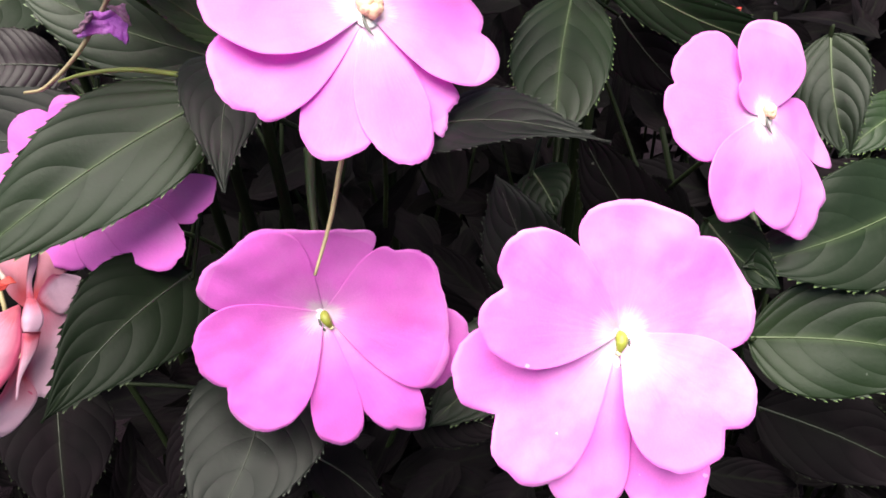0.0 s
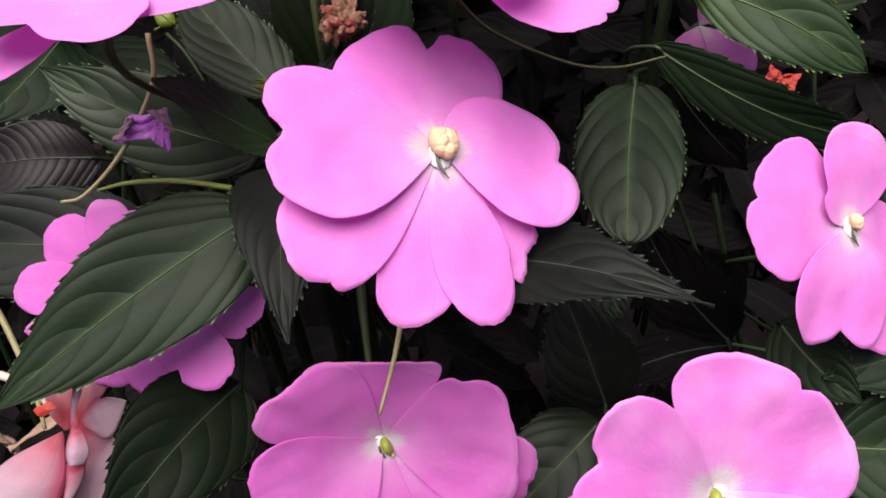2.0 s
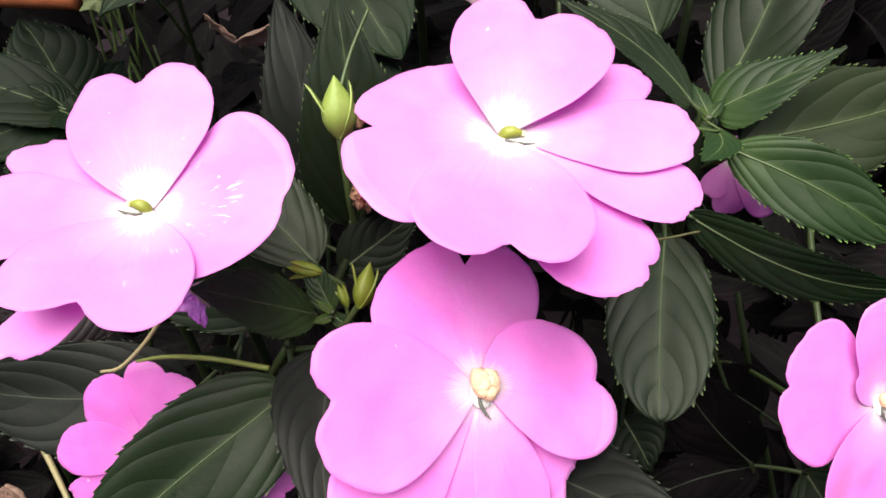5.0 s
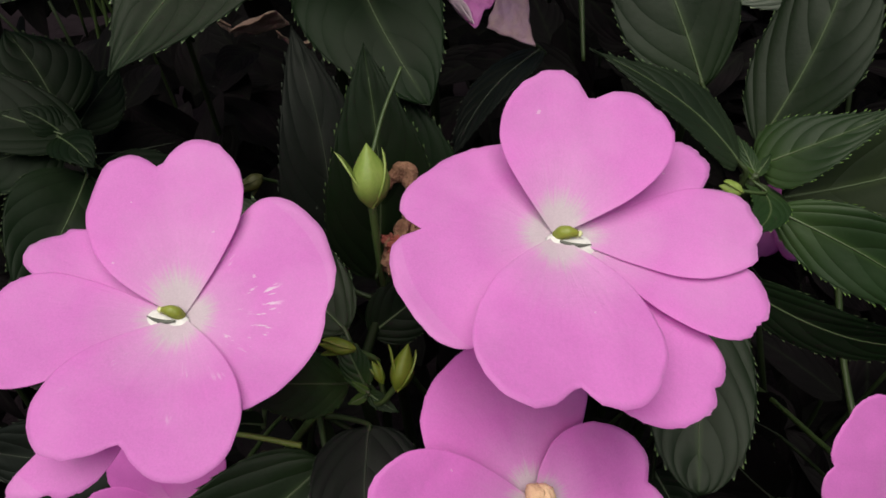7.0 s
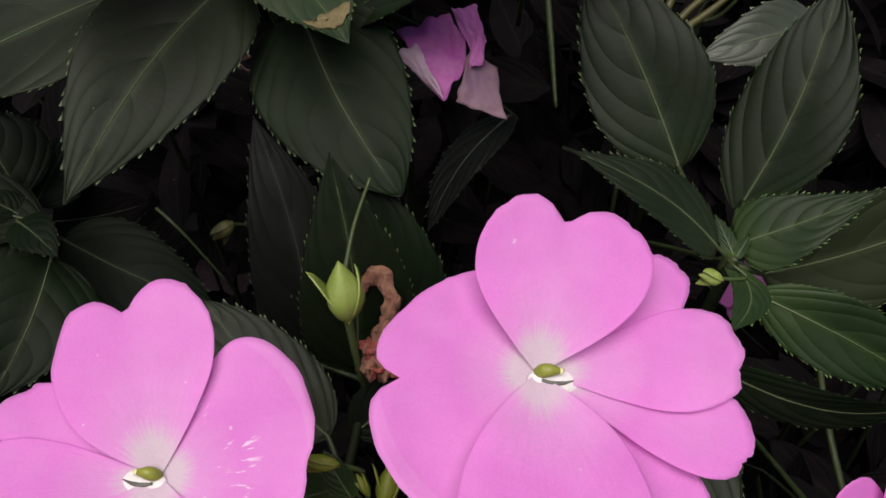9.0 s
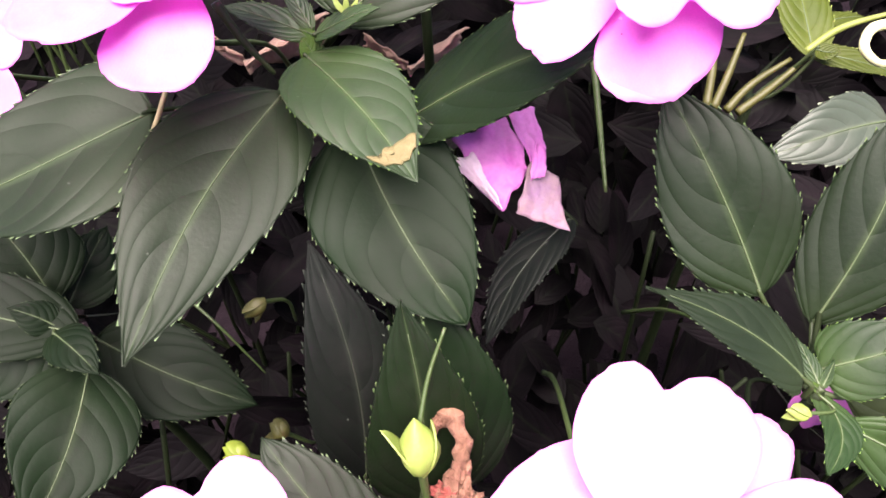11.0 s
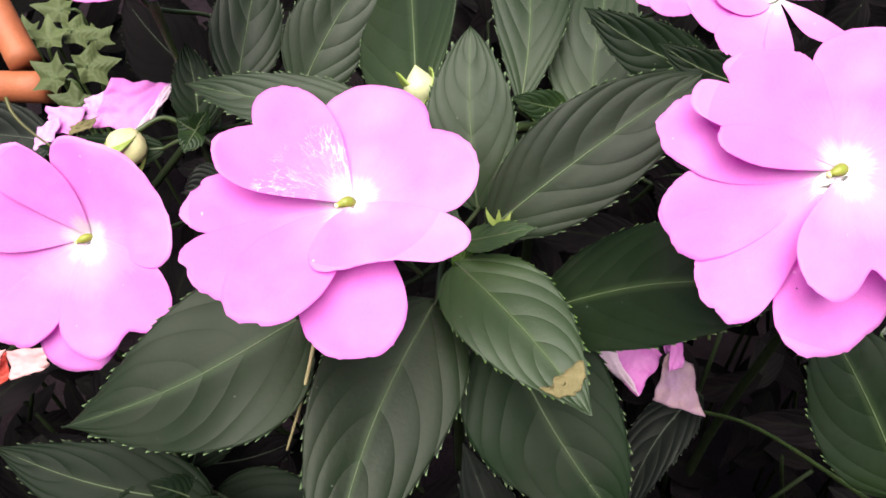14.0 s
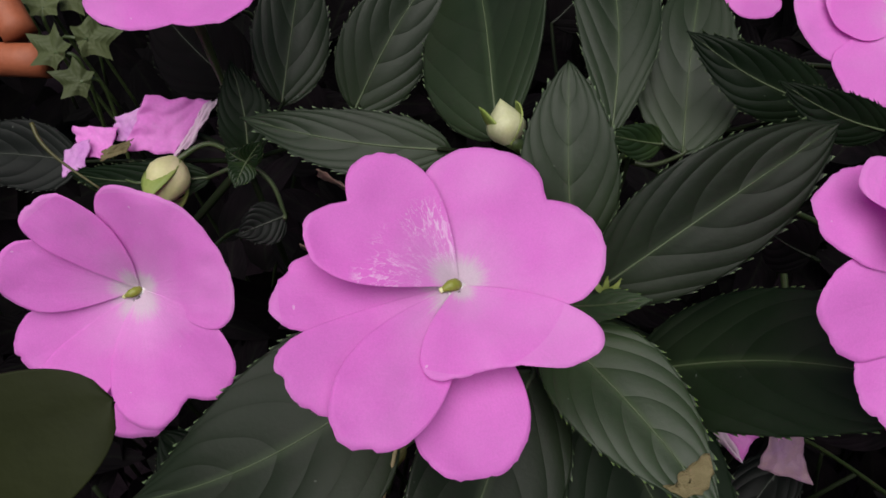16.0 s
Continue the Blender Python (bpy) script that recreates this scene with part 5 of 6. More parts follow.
flower("pale open pink impatiens flower seen from below its edge", (-0.1217, 0.3176, 0.5015), (0.0249, -0.2416, 0.9700), (0.1174, 0.9643, 0.2372), [
    (-172.7, 48.4, 0.0260, 2.3, 0.38, 0.00, 0.05, 0.00, 0.00, 0.15, 2, 0.05),
    (148.2, 37.7, 0.0273, 2.3, 0.38, 0.00, 0.05, 0.00, 0.00, 0.15, 2, 0.05),
    (-96.4, 58.5, 0.0207, 2.3, 0.38, 0.00, 0.05, 0.00, 0.00, 0.15, 1, 0.05),
    (96.1, 56.2, 0.0218, 2.3, 0.38, 0.00, 0.05, 0.00, 0.00, 0.15, 1, 0.05),
    (-13.8, 38.6, 0.0324, 2.3, 0.38, 0.00, 0.05, 0.07, 0.00, 0.15, 3, 0.05)], "ovary", None, stalk=(-0.1142, 0.2985, 0.4599))
flower("far open pink impatiens flower", (0.0274, 0.3552, 0.4693), (-0.0020, -0.4509, 0.8926), (0.1199, 0.8860, 0.4479), [
    (-146.4, 41.2, 0.0169, 2.3, 0.38, 0.00, 0.05, 0.00, 0.00, 0.15, 1, 0.05),
    (178.2, 40.5, 0.0195, 2.3, 0.38, 0.00, 0.05, 0.00, 0.00, 0.15, 2, 0.05),
    (-66.6, 52.1, 0.0169, 2.3, 0.38, 0.00, 0.05, 0.00, 0.00, 0.15, 1, 0.05),
    (81.6, 54.6, 0.0150, 2.3, 0.38, 0.00, 0.05, 0.00, 0.00, 0.15, 1, 0.05),
    (5.4, 41.0, 0.0232, 2.3, 0.38, 0.00, 0.05, 0.00, 0.00, 0.15, 1, 0.05)], "ovary", None, stalk=(-0.0276, 0.2859, 0.4593))
folded_flower("salmon impatiens flower with a red heart and folded petals", (-0.0838, 0.1325, 0.3274), (
    ("petal", ((-0.0854, 0.1316, 0.3256), (-0.0848, 0.1264, 0.3176), (-0.0888, 0.1219, 0.3114), (-0.0960, 0.1188, 0.3083)), ((-0.0859, 0.1319, 0.3262), (-0.0958, 0.1283, 0.3221), (-0.1017, 0.1241, 0.3164), (-0.0991, 0.1196, 0.3099)), 0.16, SALMON),
    ("petal", ((-0.0976, 0.1205, 0.3071), (-0.0986, 0.1186, 0.3045), (-0.0990, 0.1169, 0.3020)), ((-0.0922, 0.1209, 0.3079), (-0.0955, 0.1186, 0.3042), (-0.0989, 0.1169, 0.3020)), 0.10, SALMON_ROSE),
    ("petal", ((-0.0876, 0.1308, 0.3146), (-0.0930, 0.1281, 0.3060), (-0.0996, 0.1267, 0.3000), (-0.0989, 0.1267, 0.2969)), ((-0.0872, 0.1292, 0.3113), (-0.0848, 0.1282, 0.3060), (-0.0905, 0.1263, 0.2989), (-0.0948, 0.1265, 0.2964)), 0.08, SALMON),
    ("petal", ((-0.0853, 0.1349, 0.3255), (-0.0870, 0.1305, 0.3148), (-0.0873, 0.1285, 0.3089), (-0.0853, 0.1280, 0.3062)), ((-0.0828, 0.1349, 0.3254), (-0.0775, 0.1344, 0.3226), (-0.0789, 0.1312, 0.3144), (-0.0825, 0.1278, 0.3058)), -0.10, SALMON),
    ("petal", ((-0.0839, 0.1349, 0.3255), (-0.0829, 0.1357, 0.3279), (-0.0806, 0.1366, 0.3305), (-0.0791, 0.1363, 0.3305)), ((-0.0821, 0.1344, 0.3244), (-0.0792, 0.1334, 0.3229), (-0.0767, 0.1338, 0.3245), (-0.0742, 0.1361, 0.3301)), 0.12, SALMON),
    ("petal", ((-0.0874, 0.1351, 0.3237), (-0.0923, 0.1389, 0.3257), (-0.0961, 0.1444, 0.3310), (-0.0961, 0.1493, 0.3351)), ((-0.0863, 0.1352, 0.3239), (-0.0869, 0.1400, 0.3278), (-0.0877, 0.1450, 0.3321), (-0.0882, 0.1494, 0.3351)), 0.10, SALMON_ROSE),
    ("petal", ((-0.0863, 0.1364, 0.3240), (-0.0870, 0.1422, 0.3282), (-0.0880, 0.1485, 0.3333)), ((-0.0849, 0.1363, 0.3238), (-0.0830, 0.1411, 0.3258), (-0.0806, 0.1464, 0.3286)), 0.10, SALMON_ROSE),
    ("lip", ((-0.0827, 0.1296, 0.3282), (-0.0825, 0.1310, 0.3320), (-0.0819, 0.1324, 0.3357), (-0.0810, 0.1334, 0.3385)), ((-0.0811, 0.1297, 0.3284), (-0.0814, 0.1309, 0.3318), (-0.0801, 0.1324, 0.3356), (-0.0805, 0.1334, 0.3385)), 0.30, SALMON),
    ("hood", ((-0.0825, 0.1298, 0.3286), (-0.0833, 0.1283, 0.3262), (-0.0832, 0.1269, 0.3242), (-0.0826, 0.1260, 0.3230)), ((-0.0809, 0.1298, 0.3286), (-0.0792, 0.1283, 0.3262), (-0.0790, 0.1272, 0.3246), (-0.0797, 0.1261, 0.3232)), 0.45, SALMON),
    ("lip", ((-0.0839, 0.1277, 0.3220), (-0.0844, 0.1262, 0.3180), (-0.0854, 0.1243, 0.3132), (-0.0858, 0.1228, 0.3093)), ((-0.0803, 0.1279, 0.3222), (-0.0815, 0.1265, 0.3185), (-0.0845, 0.1244, 0.3135), (-0.0855, 0.1228, 0.3093)), 0.20, SALMON),
    ("petal", ((-0.0924, 0.1352, 0.3287), (-0.0910, 0.1343, 0.3279), (-0.0892, 0.1340, 0.3284)), ((-0.0901, 0.1357, 0.3297), (-0.0885, 0.1356, 0.3306), (-0.0869, 0.1346, 0.3296)), 0.20, SALMON_RED)), (-0.0508, 0.1622, 0.3666))
bud("plump green flower bud with curled sepals", (-0.0383, 0.1757, 0.4060), (-0.0388, 0.1783, 0.4178), 0.0070, BUD, 0.5, (-0.0373, 0.1774, 0.3856), [(-0.0382, 0.1788, 0.4141), (-0.0358, 0.1839, 0.4210), (-0.0323, 0.1881, 0.4281)], thick=0.52)
bud("cream bud flushed with pink between green sepals", (-0.1317, 0.3047, 0.4589), (-0.1363, 0.2941, 0.4522), 0.0100, BUD_PINK, 0.30, (-0.1142, 0.2985, 0.4599), [(-0.1360, 0.3015, 0.4578), (-0.1395, 0.2994, 0.4565), (-0.1433, 0.3010, 0.4566)], turn=55, thick=0.5)
bud("pale cream flower bud before a dark leaf", (-0.0567, 0.2762, 0.4727), (-0.0575, 0.2826, 0.4797), 0.0080, BUD_CREAM, 0.25, (-0.0276, 0.2859, 0.4593))
bud("small green bud with curled sepals at a shoot tip", (-0.0342, 0.1529, 0.3812), (-0.0320, 0.1572, 0.3886), 0.0042, BUD_YOUNG, 0.5, (-0.0419, 0.1627, 0.3761), thick=0.4)
bud("small yellow green bud at a shoot tip", (-0.0419, 0.1604, 0.3846), (-0.0488, 0.1608, 0.3856), 0.0028, BUD_YOUNG, 0.6, (-0.0419, 0.1627, 0.3761), turn=30, thick=0.4)
bud("tiny yellow green bud among young leaves", (-0.0371, 0.1575, 0.3784), (-0.0391, 0.1597, 0.3823), 0.0021, BUD_YOUNG, 0.2, (-0.0419, 0.1627, 0.3761), thick=0.3)
bud("small yellow green bud deep between shaded leaves", (-0.0866, 0.2872, 0.3501), (-0.0941, 0.2839, 0.3455), 0.0056, STEM_YELLOW, 0.5, (-0.0826, 0.3072, 0.3201), turn=35, thick=0.5)
bud("small yellow green bud with open sepals low in shade", (-0.0810, 0.2521, 0.3231), (-0.0869, 0.2549, 0.3261), 0.0061, STEM_YELLOW, 0.9, (-0.0770, 0.2721, 0.2931), turn=35, thick=0.5)
bud("pale yellow green bud behind a leaf tip", (-0.0729, 0.1933, 0.3918), (-0.0779, 0.1950, 0.3936), 0.0042, BUD_YOUNG, 0.5, (-0.0689, 0.2133, 0.3618), turn=35, thick=0.5)
bud("small bright bud in a leaf whorl", (0.0327, 0.1804, 0.4047), (0.0282, 0.1813, 0.4057), 0.0029, BUD, 0.5, (0.0363, 0.1849, 0.4046), turn=40, thick=0.25)
thread("flower_spur", "tan thread-like spur hanging under a flower", [(-0.0165, 0.1365, 0.3686), (-0.0188, 0.1308, 0.3563), (-0.0207, 0.1264, 0.3469), (-0.0234, 0.1212, 0.3381)], 0.0006, STEM_TAN, "spur")
thread("flower_spur", "curved pale green spur behind a leaf", [(-0.0101, 0.1709, 0.4006), (-0.0022, 0.1729, 0.3932), (0.0126, 0.1701, 0.3874), (0.0221, 0.1666, 0.3870), (0.0316, 0.1656, 0.3893)], 0.00045, STEM_YELLOW, "spur")
thread("flower_spur", "curved green spur beside a dried petal", [(-0.0714, 0.1726, 0.3934), (-0.0706, 0.1681, 0.3842), (-0.0769, 0.1621, 0.3720), (-0.0844, 0.1583, 0.3644), (-0.0892, 0.1577, 0.3631)], 0.0006, STEM_TAN, "spur")
thread("leaf_stalk", "thick green stalk under a flower", [(-0.0308, 0.1649, 0.3488), (-0.0302, 0.1600, 0.3386), (-0.0286, 0.1530, 0.3239)], 0.0013, STEM, "stalk")
thread("flower_stalk", "pinkish white stalk of the salmon flower", [(-0.1113, 0.1396, 0.3362), (-0.1043, 0.1393, 0.3354), (-0.0971, 0.1386, 0.3337), (-0.0918, 0.1373, 0.3307), (-0.0900, 0.1363, 0.3286)], 0.0010, STEM_PINK, "stalk")
thread("leaf_stalk", "pale stalk between low leaves", [(-0.1290, 0.1841, 0.3283), (-0.1205, 0.1755, 0.3224), (-0.1110, 0.1645, 0.3121), (-0.1082, 0.1600, 0.3035)], 0.0009, STEM_TAN, "stalk")
thread("leaf_stalk", "pale stalk behind a leaf", [(-0.0820, 0.2430, 0.4508), (-0.0857, 0.2375, 0.4439), (-0.0905, 0.2346, 0.4368)], 0.0006, STEM_TAN, "stalk")
thread("leaf_stalk", "thin stalk under a large leaf", [(-0.0843, 0.2332, 0.4459), (-0.0880, 0.2264, 0.4373), (-0.0929, 0.2208, 0.4269)], 0.00045, STEM_TAN, "stalk")
thread("flower_spur", "thin yellowish spur over a dark leaf", [(-0.1621, 0.3096, 0.4692), (-0.1606, 0.3066, 0.4660), (-0.1566, 0.3031, 0.4624), (-0.1484, 0.2978, 0.4573)], 0.0005, STEM_YELLOW, "spur")
thread("leaf_stalk", "pale green stalk of a high flower", [(-0.1196, 0.3126, 0.4893), (-0.1191, 0.3149, 0.4795), (-0.1189, 0.3185, 0.4681)], 0.0013, STEM, "stalk")
thread("flower_spur", "pale coiled yellow spur", [(0.0787, 0.2552, 0.4447), (0.0695, 0.2503, 0.4460), (0.0660, 0.2460, 0.4436), (0.0701, 0.2454, 0.4400), (0.0765, 0.2478, 0.4386)], 0.0013, STIGMA, "spur")
thread("leaf_stalk", "pale stem behind the wilted flower", [(0.0166, 0.2842, 0.4287), (0.0166, 0.2717, 0.4133), (0.0166, 0.2611, 0.4002)], 0.0010, STEM, "stalk")
thread("leaf_stalk", "yellow-green leaf stalk above a dark leaf", [(-0.0527, 0.1519, 0.3681), (-0.0639, 0.1543, 0.3687), (-0.0744, 0.1569, 0.3674), (-0.0815, 0.1581, 0.3654)], 0.0006, STALK_BRIGHT, "stalk")
thread("flower_stalk", "thick green flower stalk above the leaf whorl", [(-0.0697, 0.2437, 0.4652), (-0.0662, 0.2437, 0.4575), (-0.0614, 0.2446, 0.4494)], 0.0010, STALK, "stalk")
thread("leaf_stalk", "pale dry stalk low in the bed", [(-0.0981, 0.2564, 0.3789), (-0.0910, 0.2514, 0.3731), (-0.0819, 0.2494, 0.3554)], 0.0005, STEM, "stalk")
thread("leaf_stalk", "yellow green stem of a back shoot", [(0.0430, 0.2677, 0.4198), (0.0460, 0.2749, 0.4288), (0.0479, 0.2831, 0.4391)], 0.0012, STEM_YELLOW, "stalk")
thread("leaf_stalk", "arching yellow green stalk of a back shoot", [(0.0689, 0.2726, 0.4307), (0.0788, 0.2756, 0.4350), (0.0937, 0.2770, 0.4377)], 0.0011, STALK_BRIGHT, "stalk")
thread("leaf_stalk", "yellow green stem of a back shoot", [(0.0448, 0.2673, 0.4194), (0.0497, 0.2727, 0.4263), (0.0547, 0.2787, 0.4342)], 0.0012, STEM_YELLOW, "stalk")
thread("leaf_stalk", "yellow green stem of a back shoot", [(0.0481, 0.2667, 0.4188), (0.0553, 0.2703, 0.4238), (0.0661, 0.2735, 0.4285)], 0.0012, STEM_YELLOW, "stalk")
thread("leaf_stalk", "yellow green stem of a back shoot", [(0.0509, 0.2660, 0.4183), (0.0595, 0.2690, 0.4225), (0.0709, 0.2736, 0.4288)], 0.0012, STEM_YELLOW, "stalk")
withered("wilted_flower", "wilted pink flower hanging between dark leaves", [(((-0.0258, 0.2400, 0.4340), (-0.0132, 0.2435, 0.4360), (-0.0098, 0.2326, 0.4291), (-0.0167, 0.2273, 0.4221)), WILT_DEEP), (((-0.0270, 0.2340, 0.4313), (-0.0212, 0.2354, 0.4319), (-0.0165, 0.2265, 0.4227), (-0.0187, 0.2316, 0.4225)), WILT_EDGE), (((-0.0129, 0.2439, 0.4365), (-0.0072, 0.2440, 0.4370), (-0.0061, 0.2345, 0.4317), (-0.0095, 0.2325, 0.4291)), WILTED), (((-0.0102, 0.2305, 0.4318), (-0.0042, 0.2296, 0.4280), (-0.0037, 0.2224, 0.4191), (-0.0142, 0.2256, 0.4224)), WILT_PALE), (((-0.0091, 0.2322, 0.4356), (-0.0073, 0.2311, 0.4344), (-0.0076, 0.2275, 0.4299), (-0.0110, 0.2273, 0.4295)), WILT_DEEP)], "wilted flower", stalk=(-0.0545, 0.2540, 0.4490), crumple=0.06)
withered("wilted_flower", "crumpled pink flower with pale dry edges", [(((-0.1389, 0.3219, 0.4665), (-0.1240, 0.3228, 0.4626), (-0.1330, 0.3099, 0.4560), (-0.1458, 0.3139, 0.4565)), WILTED), (((-0.1255, 0.3223, 0.4634), (-0.1224, 0.3219, 0.4633), (-0.1300, 0.3097, 0.4576), (-0.1337, 0.3090, 0.4564)), WILT_EDGE), (((-0.1485, 0.3229, 0.4606), (-0.1396, 0.3222, 0.4637), (-0.1420, 0.3159, 0.4576), (-0.1491, 0.3183, 0.4567)), WILT_LILAC), (((-0.1593, 0.3218, 0.4600), (-0.1471, 0.3194, 0.4598), (-0.1511, 0.3132, 0.4552), (-0.1574, 0.3151, 0.4554)), WILTED), (((-0.1613, 0.3174, 0.4562), (-0.1545, 0.3167, 0.4590), (-0.1552, 0.3110, 0.4553), (-0.1619, 0.3097, 0.4533)), WILT_LILAC), (((-0.1510, 0.3128, 0.4579), (-0.1433, 0.3137, 0.4595), (-0.1445, 0.3110, 0.4578), (-0.1512, 0.3104, 0.4566)), SCORCH)], "wilted flower", stalk=(-0.1142, 0.2985, 0.4599), crumple=0.07)
withered("dried_petal", "shrivelled purple petal with tan frayed edges on a dark leaf", [(((-0.0745, 0.1638, 0.3791), (-0.0676, 0.1660, 0.3789), (-0.0669, 0.1619, 0.3754), (-0.0775, 0.1613, 0.3741)), PURPLE), (((-0.0701, 0.1622, 0.3781), (-0.0662, 0.1634, 0.3784), (-0.0660, 0.1585, 0.3729), (-0.0693, 0.1597, 0.3753)), PURPLE), (((-0.0707, 0.1633, 0.3803), (-0.0669, 0.1635, 0.3807), (-0.0651, 0.1603, 0.3767), (-0.0670, 0.1610, 0.3780)), WILT_PALE), (((-0.0776, 0.1606, 0.3751), (-0.0745, 0.1627, 0.3792), (-0.0736, 0.1625, 0.3788), (-0.0759, 0.1596, 0.3752)), WILT_PALE)], "dried petal", crumple=0.14)
withered("dried_flower", "dried reddish brown crumpled flower head on its stalk", [(((-0.0366, 0.1769, 0.3978), (-0.0299, 0.1752, 0.3989), (-0.0290, 0.1727, 0.3939), (-0.0358, 0.1741, 0.3923)), DRIED), (((-0.0323, 0.1747, 0.3979), (-0.0272, 0.1764, 0.3969), (-0.0279, 0.1749, 0.3938), (-0.0327, 0.1713, 0.3933)), DRIED), (((-0.0349, 0.1724, 0.3955), (-0.0289, 0.1722, 0.3951), (-0.0305, 0.1728, 0.3918), (-0.0352, 0.1736, 0.3913)), DRIED_RED), (((-0.0327, 0.1801, 0.4021), (-0.0293, 0.1800, 0.4018), (-0.0299, 0.1765, 0.3969), (-0.0338, 0.1763, 0.3965)), DRIED), (((-0.0368, 0.1788, 0.3972), (-0.0331, 0.1760, 0.3983), (-0.0338, 0.1749, 0.3939), (-0.0366, 0.1772, 0.3939)), DRIED_RED)], "dried flower", stalk=(-0.0419, 0.1627, 0.3761), crumple=0.24)
twisted("dried_flower", "twisted dry reddish brown petal remains behind a flower", [(-0.0358, 0.1845, 0.4047), (-0.0349, 0.1857, 0.4062), (-0.0327, 0.1870, 0.4080), (-0.0310, 0.1862, 0.4070), (-0.0311, 0.1845, 0.4049), (-0.0307, 0.1825, 0.4026), (-0.0323, 0.1804, 0.3999), (-0.0337, 0.1771, 0.3951)], [0.0006, 0.0013, 0.0017, 0.0016, 0.0014, 0.0017, 0.0016, 0.0020], [((-0.0328, 0.1766, 0.3945), (0.0042, 0.0030, 0.0032)), ((-0.0351, 0.1777, 0.3958), (0.0030, 0.0026, 0.0028)), ((-0.0343, 0.1755, 0.3929), (0.0028, 0.0024, 0.0030))], "dried flower", stalk=(-0.0379, 0.1927, 0.3678))
withered("fallen_petals", "pale salmon petals with a red heart under a flower", [(((-0.1826, 0.2677, 0.4170), (-0.1695, 0.2704, 0.4181), (-0.1755, 0.2668, 0.4118), (-0.1820, 0.2632, 0.4116)), BLUSH), (((-0.1698, 0.2702, 0.4179), (-0.1567, 0.2678, 0.4192), (-0.1597, 0.2643, 0.4146), (-0.1695, 0.2652, 0.4119)), BLUSH), (((-0.1779, 0.2692, 0.4098), (-0.1714, 0.2720, 0.4152), (-0.1715, 0.2683, 0.4092), (-0.1773, 0.2679, 0.4066)), SALMON_RED)], "fallen petals", stalk=(-0.1142, 0.2985, 0.4599), crumple=0.06)
crumpled("dried_petal", "small red petal deep in the bed", (0.0795, 0.2196, 0.3719), [((-0.9249, 0.1720, 0.3391), (0.3802, 0.4316, 0.8180), 0.0041, 0.0053, SALMON_RED), ((0.9249, -0.1720, -0.3391), (-0.3802, -0.4316, -0.8180), 0.0041, 0.0053, SALMON_RED)], "fallen petal", stalk=(0.0809, 0.1654, 0.3169))
TR = ((-0.3076, 0.6166, 0.4217), (-0.2753, 0.5628, 0.3745), (-0.4611, 0.6046, 0.3633), (-0.2613, 0.5508, 0.3641))
IVY_SPOTS = ((-0.2697, 0.5911, 0.3778), (-0.2583, 0.6026, 0.3770), (-0.2500, 0.5364, 0.3760), (-0.2350, 0.5161, 0.3681), (-0.2352, 0.5482, 0.3757), (-0.3010, 0.6351, 0.3659), (-0.2773, 0.6432, 0.3776), (-0.2550, 0.6282, 0.3611))
LITTER_SPOTS = (((-0.1023, 0.3384, 0.3848), 0.020), ((-0.0798, 0.3436, 0.3757), 0.012), ((-0.0853, 0.3299, 0.4148), 0.030), ((-0.0329, 0.3241, 0.4111), 0.022), ((-0.1580, 0.2123, 0.2532), 0.030))


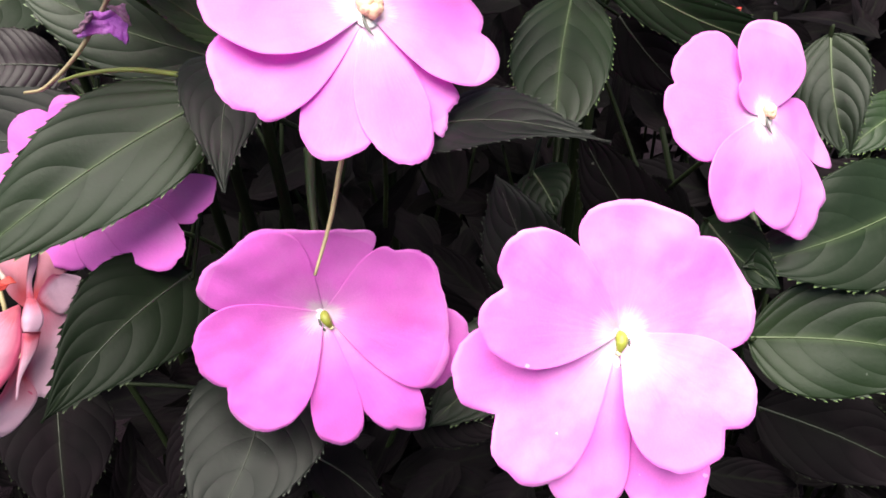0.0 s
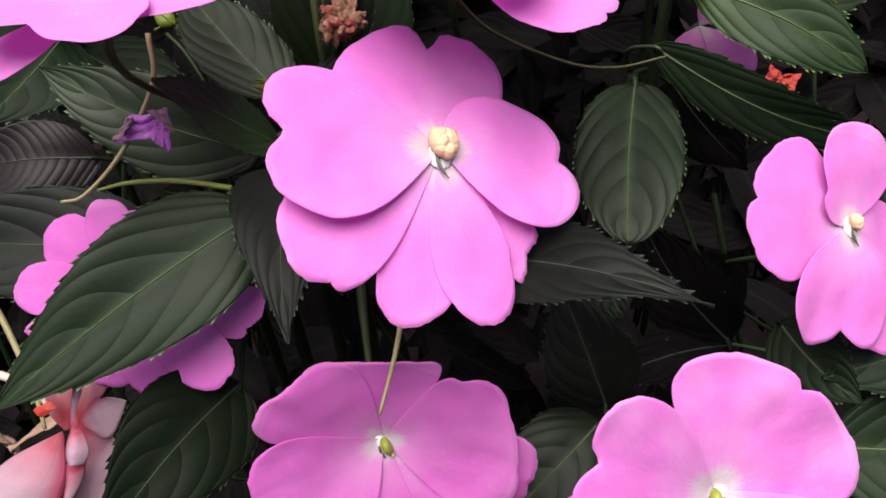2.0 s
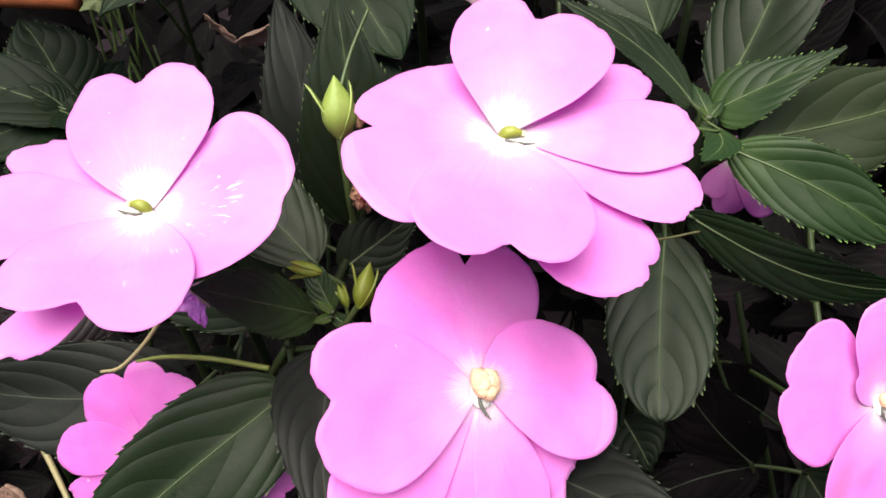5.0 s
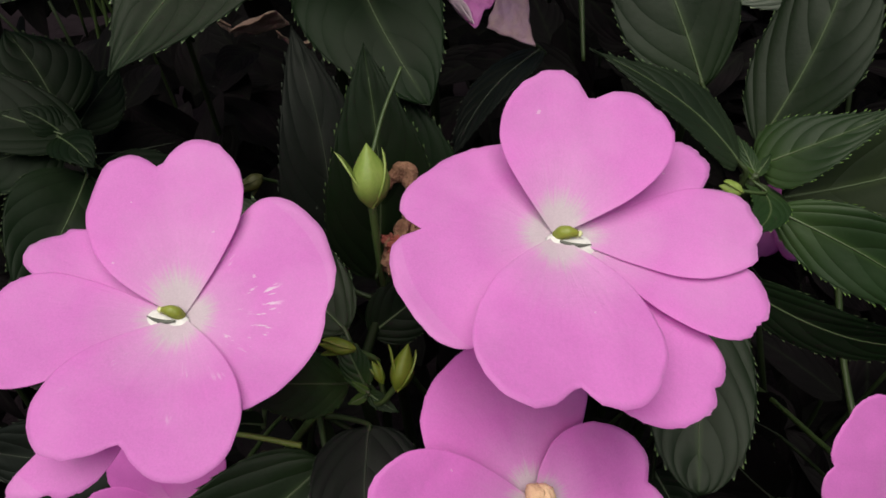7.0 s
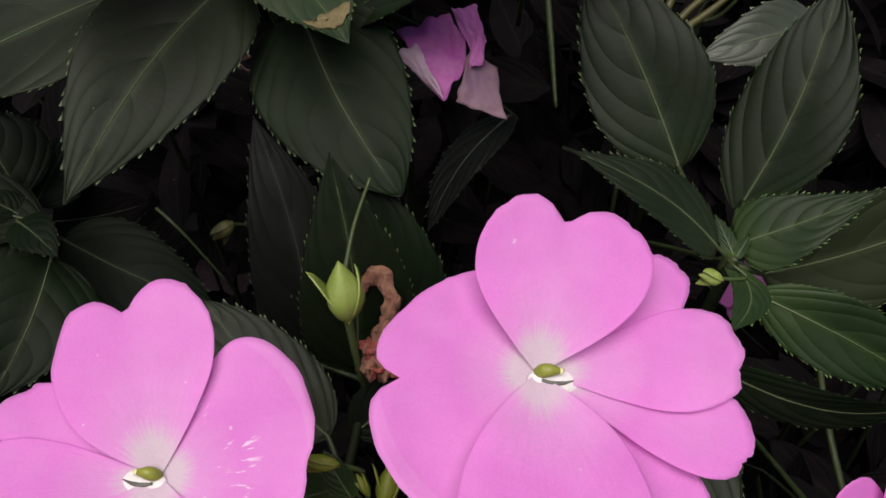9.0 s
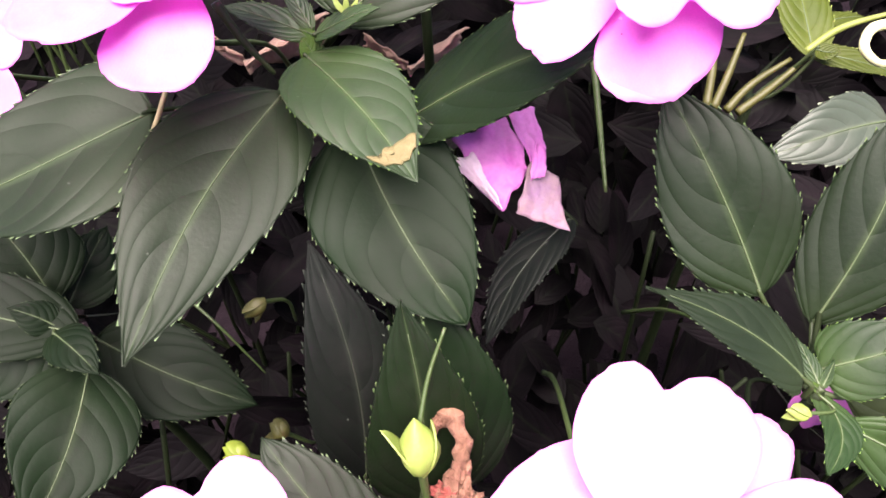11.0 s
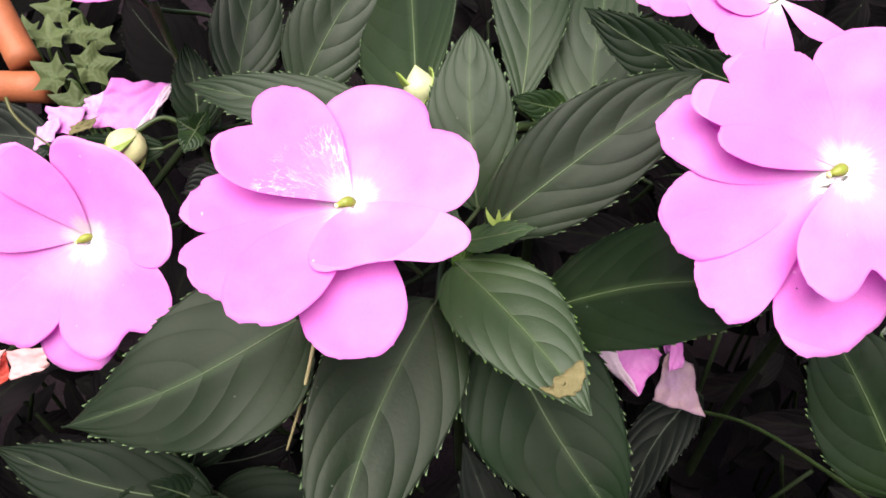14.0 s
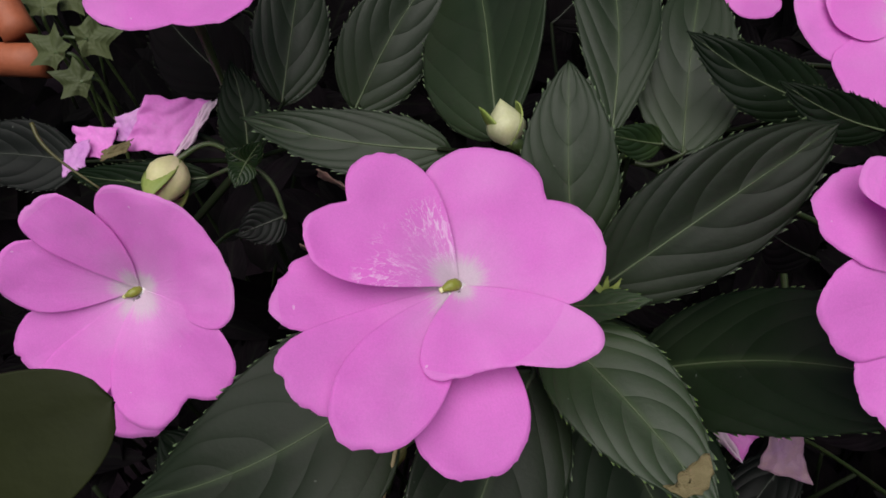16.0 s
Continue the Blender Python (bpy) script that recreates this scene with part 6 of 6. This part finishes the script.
# ---- thicket behind, trellis and litter ----
def thicket(count):
    """Shaded leaves and stems of the plants behind, past counting."""
    rnd = random.Random(5)
    verts, faces, uvs = [], [], []
    for k in range(count + 2400):
        x = rnd.uniform(-0.34, 0.34) if k < count else rnd.choice((-1, 1)) * rnd.uniform(0.34, 0.85)
        s = rnd.uniform(-1.6, 1.7)
        back = rnd.uniform(0.12, 0.28)
        y, z = 0.155 + 0.15 * s + 0.70 * back, 0.345 + 0.13 * s - 0.70 * back
        if s > 0.8 and x < -0.15:
            continue
        if z < 0.03 or (back < 0.18 and 0.05 < s < 0.65 and -0.02 < x < 0.115):
            continue
        base = np.array((x, y, z))
        n = unit((rnd.gauss(0, 0.5), -0.8 + rnd.gauss(0, 0.35), 0.7 + rnd.gauss(0, 0.35)))
        a = unit(np.cross(n, (rnd.gauss(0, 1), rnd.gauss(0, 1), rnd.gauss(0, 1))))
        s2 = np.cross(a, n)
        ln, wd = rnd.uniform(0.03, 0.055), rnd.uniform(0.014, 0.022)
        i0 = len(verts)
        rows = 9
        for i in range(rows):
            q = i / (rows - 1)
            h = 0.5 * wd * (q ** 0.6) * ((1 - q) ** 0.85) / 0.4032 + 0.0003
            for j in (-1, -0.5, 0, 0.5, 1):
                p = base + a * ln * q + s2 * h * j + n * (0.15 * abs(j) * h + 0.12 * ln * (q - q * q) - 0.2 * ln * q * q)
                verts.append(tuple(p))
                uvs.append((q, (j + 1) / 2))
        for i in range(rows - 1):
            for j in range(4):
                b = i0 + i * 5 + j
                faces.append((b, b + 1, b + 6, b + 5))
    ob = mesh_part("shaded_foliage", verts, faces, LEAF_DEEP_SHADE, None, "", uvs)
    tagged(ob, "dense leaves deep in the bed, coloured dark for shade", "foliage", kind="stuff")
    verts, faces, uvs = [], [], []
    for k in range(1900):
        base = np.array((rnd.uniform(-1.3, 1.3), rnd.uniform(0.68, 1.15), rnd.uniform(0.0, 0.46)))
        n = unit((rnd.gauss(0, 0.5), -0.8 + rnd.gauss(0, 0.35), 0.6 + rnd.gauss(0, 0.35)))
        a = unit(np.cross(n, (rnd.gauss(0, 1), rnd.gauss(0, 1), rnd.gauss(0, 1))))
        s2 = np.cross(a, n)
        ln = rnd.uniform(0.06, 0.10)
        i0 = len(verts)
        for i in range(7):
            q = i / 6
            h = 0.2 * ln * (q ** 0.6) * ((1 - q) ** 0.95) / 0.36 + 0.0005
            for j in (-1, 0, 1):
                verts.append(tuple(base + a * ln * q + s2 * h * j + n * (0.2 * abs(j) * h - 0.2 * ln * q * q)))
                uvs.append((q, (j + 1) / 2))
        for i in range(6):
            for j in range(2):
                b = i0 + i * 3 + j
                faces.append((b, b + 1, b + 4, b + 3))
    ob = mesh_part("background_foliage", verts, faces, LEAF_DEEP_SHADE, None, "", uvs)
    tagged(ob, "foliage of the plants farther behind, coloured dark for shade", "foliage", kind="stuff")
    verts, faces = [], []
    for k in range(90):
        x, y = rnd.uniform(-0.3, 0.3), rnd.uniform(0.22, 0.6)
        z = rnd.uniform(0.25, 0.36)
        v, f = tube([(x, y, -0.01), (x + rnd.gauss(0, 0.02), y - 0.01, z * 0.5), (x + rnd.gauss(0, 0.03), y - 0.03, z)], [0.0018, 0.0014, 0.0009], 6, 5)
        i0 = len(verts)
        verts += [tuple(p) for p in v]
        faces += [tuple(i + i0 for i in q) for q in f]
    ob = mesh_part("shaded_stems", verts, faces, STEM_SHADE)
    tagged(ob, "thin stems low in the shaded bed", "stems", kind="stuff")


thicket(2600)


def trellis():
    """Terracotta-coloured bars of a plant frame behind the bed."""
    lines = [(TR[0], TR[1]), (TR[2], TR[3])]
    ob = thing("plant_frame", (TR[3][0], TR[3][1], 0.0), "terracotta-coloured round bars of a plant frame", "plant frame")
    o = np.array(ob.location)
    for a, b in lines:
        a, b = np.asarray(a), np.asarray(b)
        v, f = tube([a - o, (a + b) / 2 - o, b - o], [0.0095, 0.0095, 0.0095], 14, 6)
        mesh_part("bar", v, f, CLAY, ob)
    p = np.asarray(TR[2])
    v, f = tube([p - o, p - o + (0, 0.01, -p[2] * 0.5), (p[0] - o[0], 0.02, -0.01)], [0.0095, 0.0095, 0.0095], 14, 6)
    mesh_part("post", v, f, CLAY, ob)


def ivy_leaf(place, normal, up, size):
    """A five-lobed ivy leaf with its stalk."""
    n = unit(normal)
    u = unit(np.asarray(up) - n * np.dot(n, up))
    s = np.cross(u, n)
    ob = thing("ivy_leaf", place, "pale green lobed ivy leaf behind the bed", "ivy leaf", "ivy leaves")
    m = 72
    rim = []
    for k in range(m):
        w = 2 * math.pi * k / m
        lobes = ((0.0, 0.52), (1.05, 0.40), (-1.05, 0.40), (2.2, 0.22), (-2.2, 0.22))
        r = size * (0.20 + sum(far * math.exp(-abs(math.remainder(w - mid, 2 * math.pi)) / 0.36) for mid, far in lobes))
        rim.append(u * r * math.cos(w) + s * r * math.sin(w) + n * size * 0.05 * math.cos(5 * w))
    verts = [n * 0.0] + [q * 0.55 + n * size * 0.03 for q in rim] + rim
    faces = []
    for k in range(m):
        k2 = (k + 1) % m
        faces += [(0, 1 + k, 1 + k2), (1 + k, 1 + m + k, 1 + m + k2, 1 + k2)]
    uv = [(0.0, 0.5)] + [(0.5, 0.5 + 0.2 * math.sin(6.28 * k / m)) for k in range(m)] + [(0.9, 0.5 + 0.4 * math.sin(6.28 * k / m)) for k in range(m)]
    mesh_part("blade", verts, faces, IVY, ob, "", uv)
    v, f = tube([(0, 0, 0), -u * size * 0.5 - n * 0.01, np.array((0.0, 0.015, -0.09))], [0.0012, 0.001, 0.0012], 6, 5)
    mesh_part("leaf_stalk", v, f, STEM, ob)


trellis()
IVY_FACE, IVY_UP = (0.1, -0.7, 0.7), (0.3, 0.5, 0.6)
for k, spot in enumerate(IVY_SPOTS):
    ivy_leaf(spot, (IVY_FACE[0] + 0.3 * math.sin(k * 2.1), IVY_FACE[1], IVY_FACE[2] + 0.2 * math.cos(k)), (math.sin(k * 1.9), 0.5, 0.4 * math.cos(k * 2.7)), 0.023 + 0.004 * math.sin(k * 3.3))
for k, (spot, size) in enumerate(LITTER_SPOTS):
    crumpled("dry_leaf", "dry brownish fallen leaf low in the bed", spot, [((1, 0.2 * k, 0.3), (0, -0.7, 0.7), size, size * 0.6, LITTER), ((-0.7, 0.3, 0.4), (0, -0.7, 0.7), size * 0.7, size * 0.5, LITTER)], "fallen leaf")
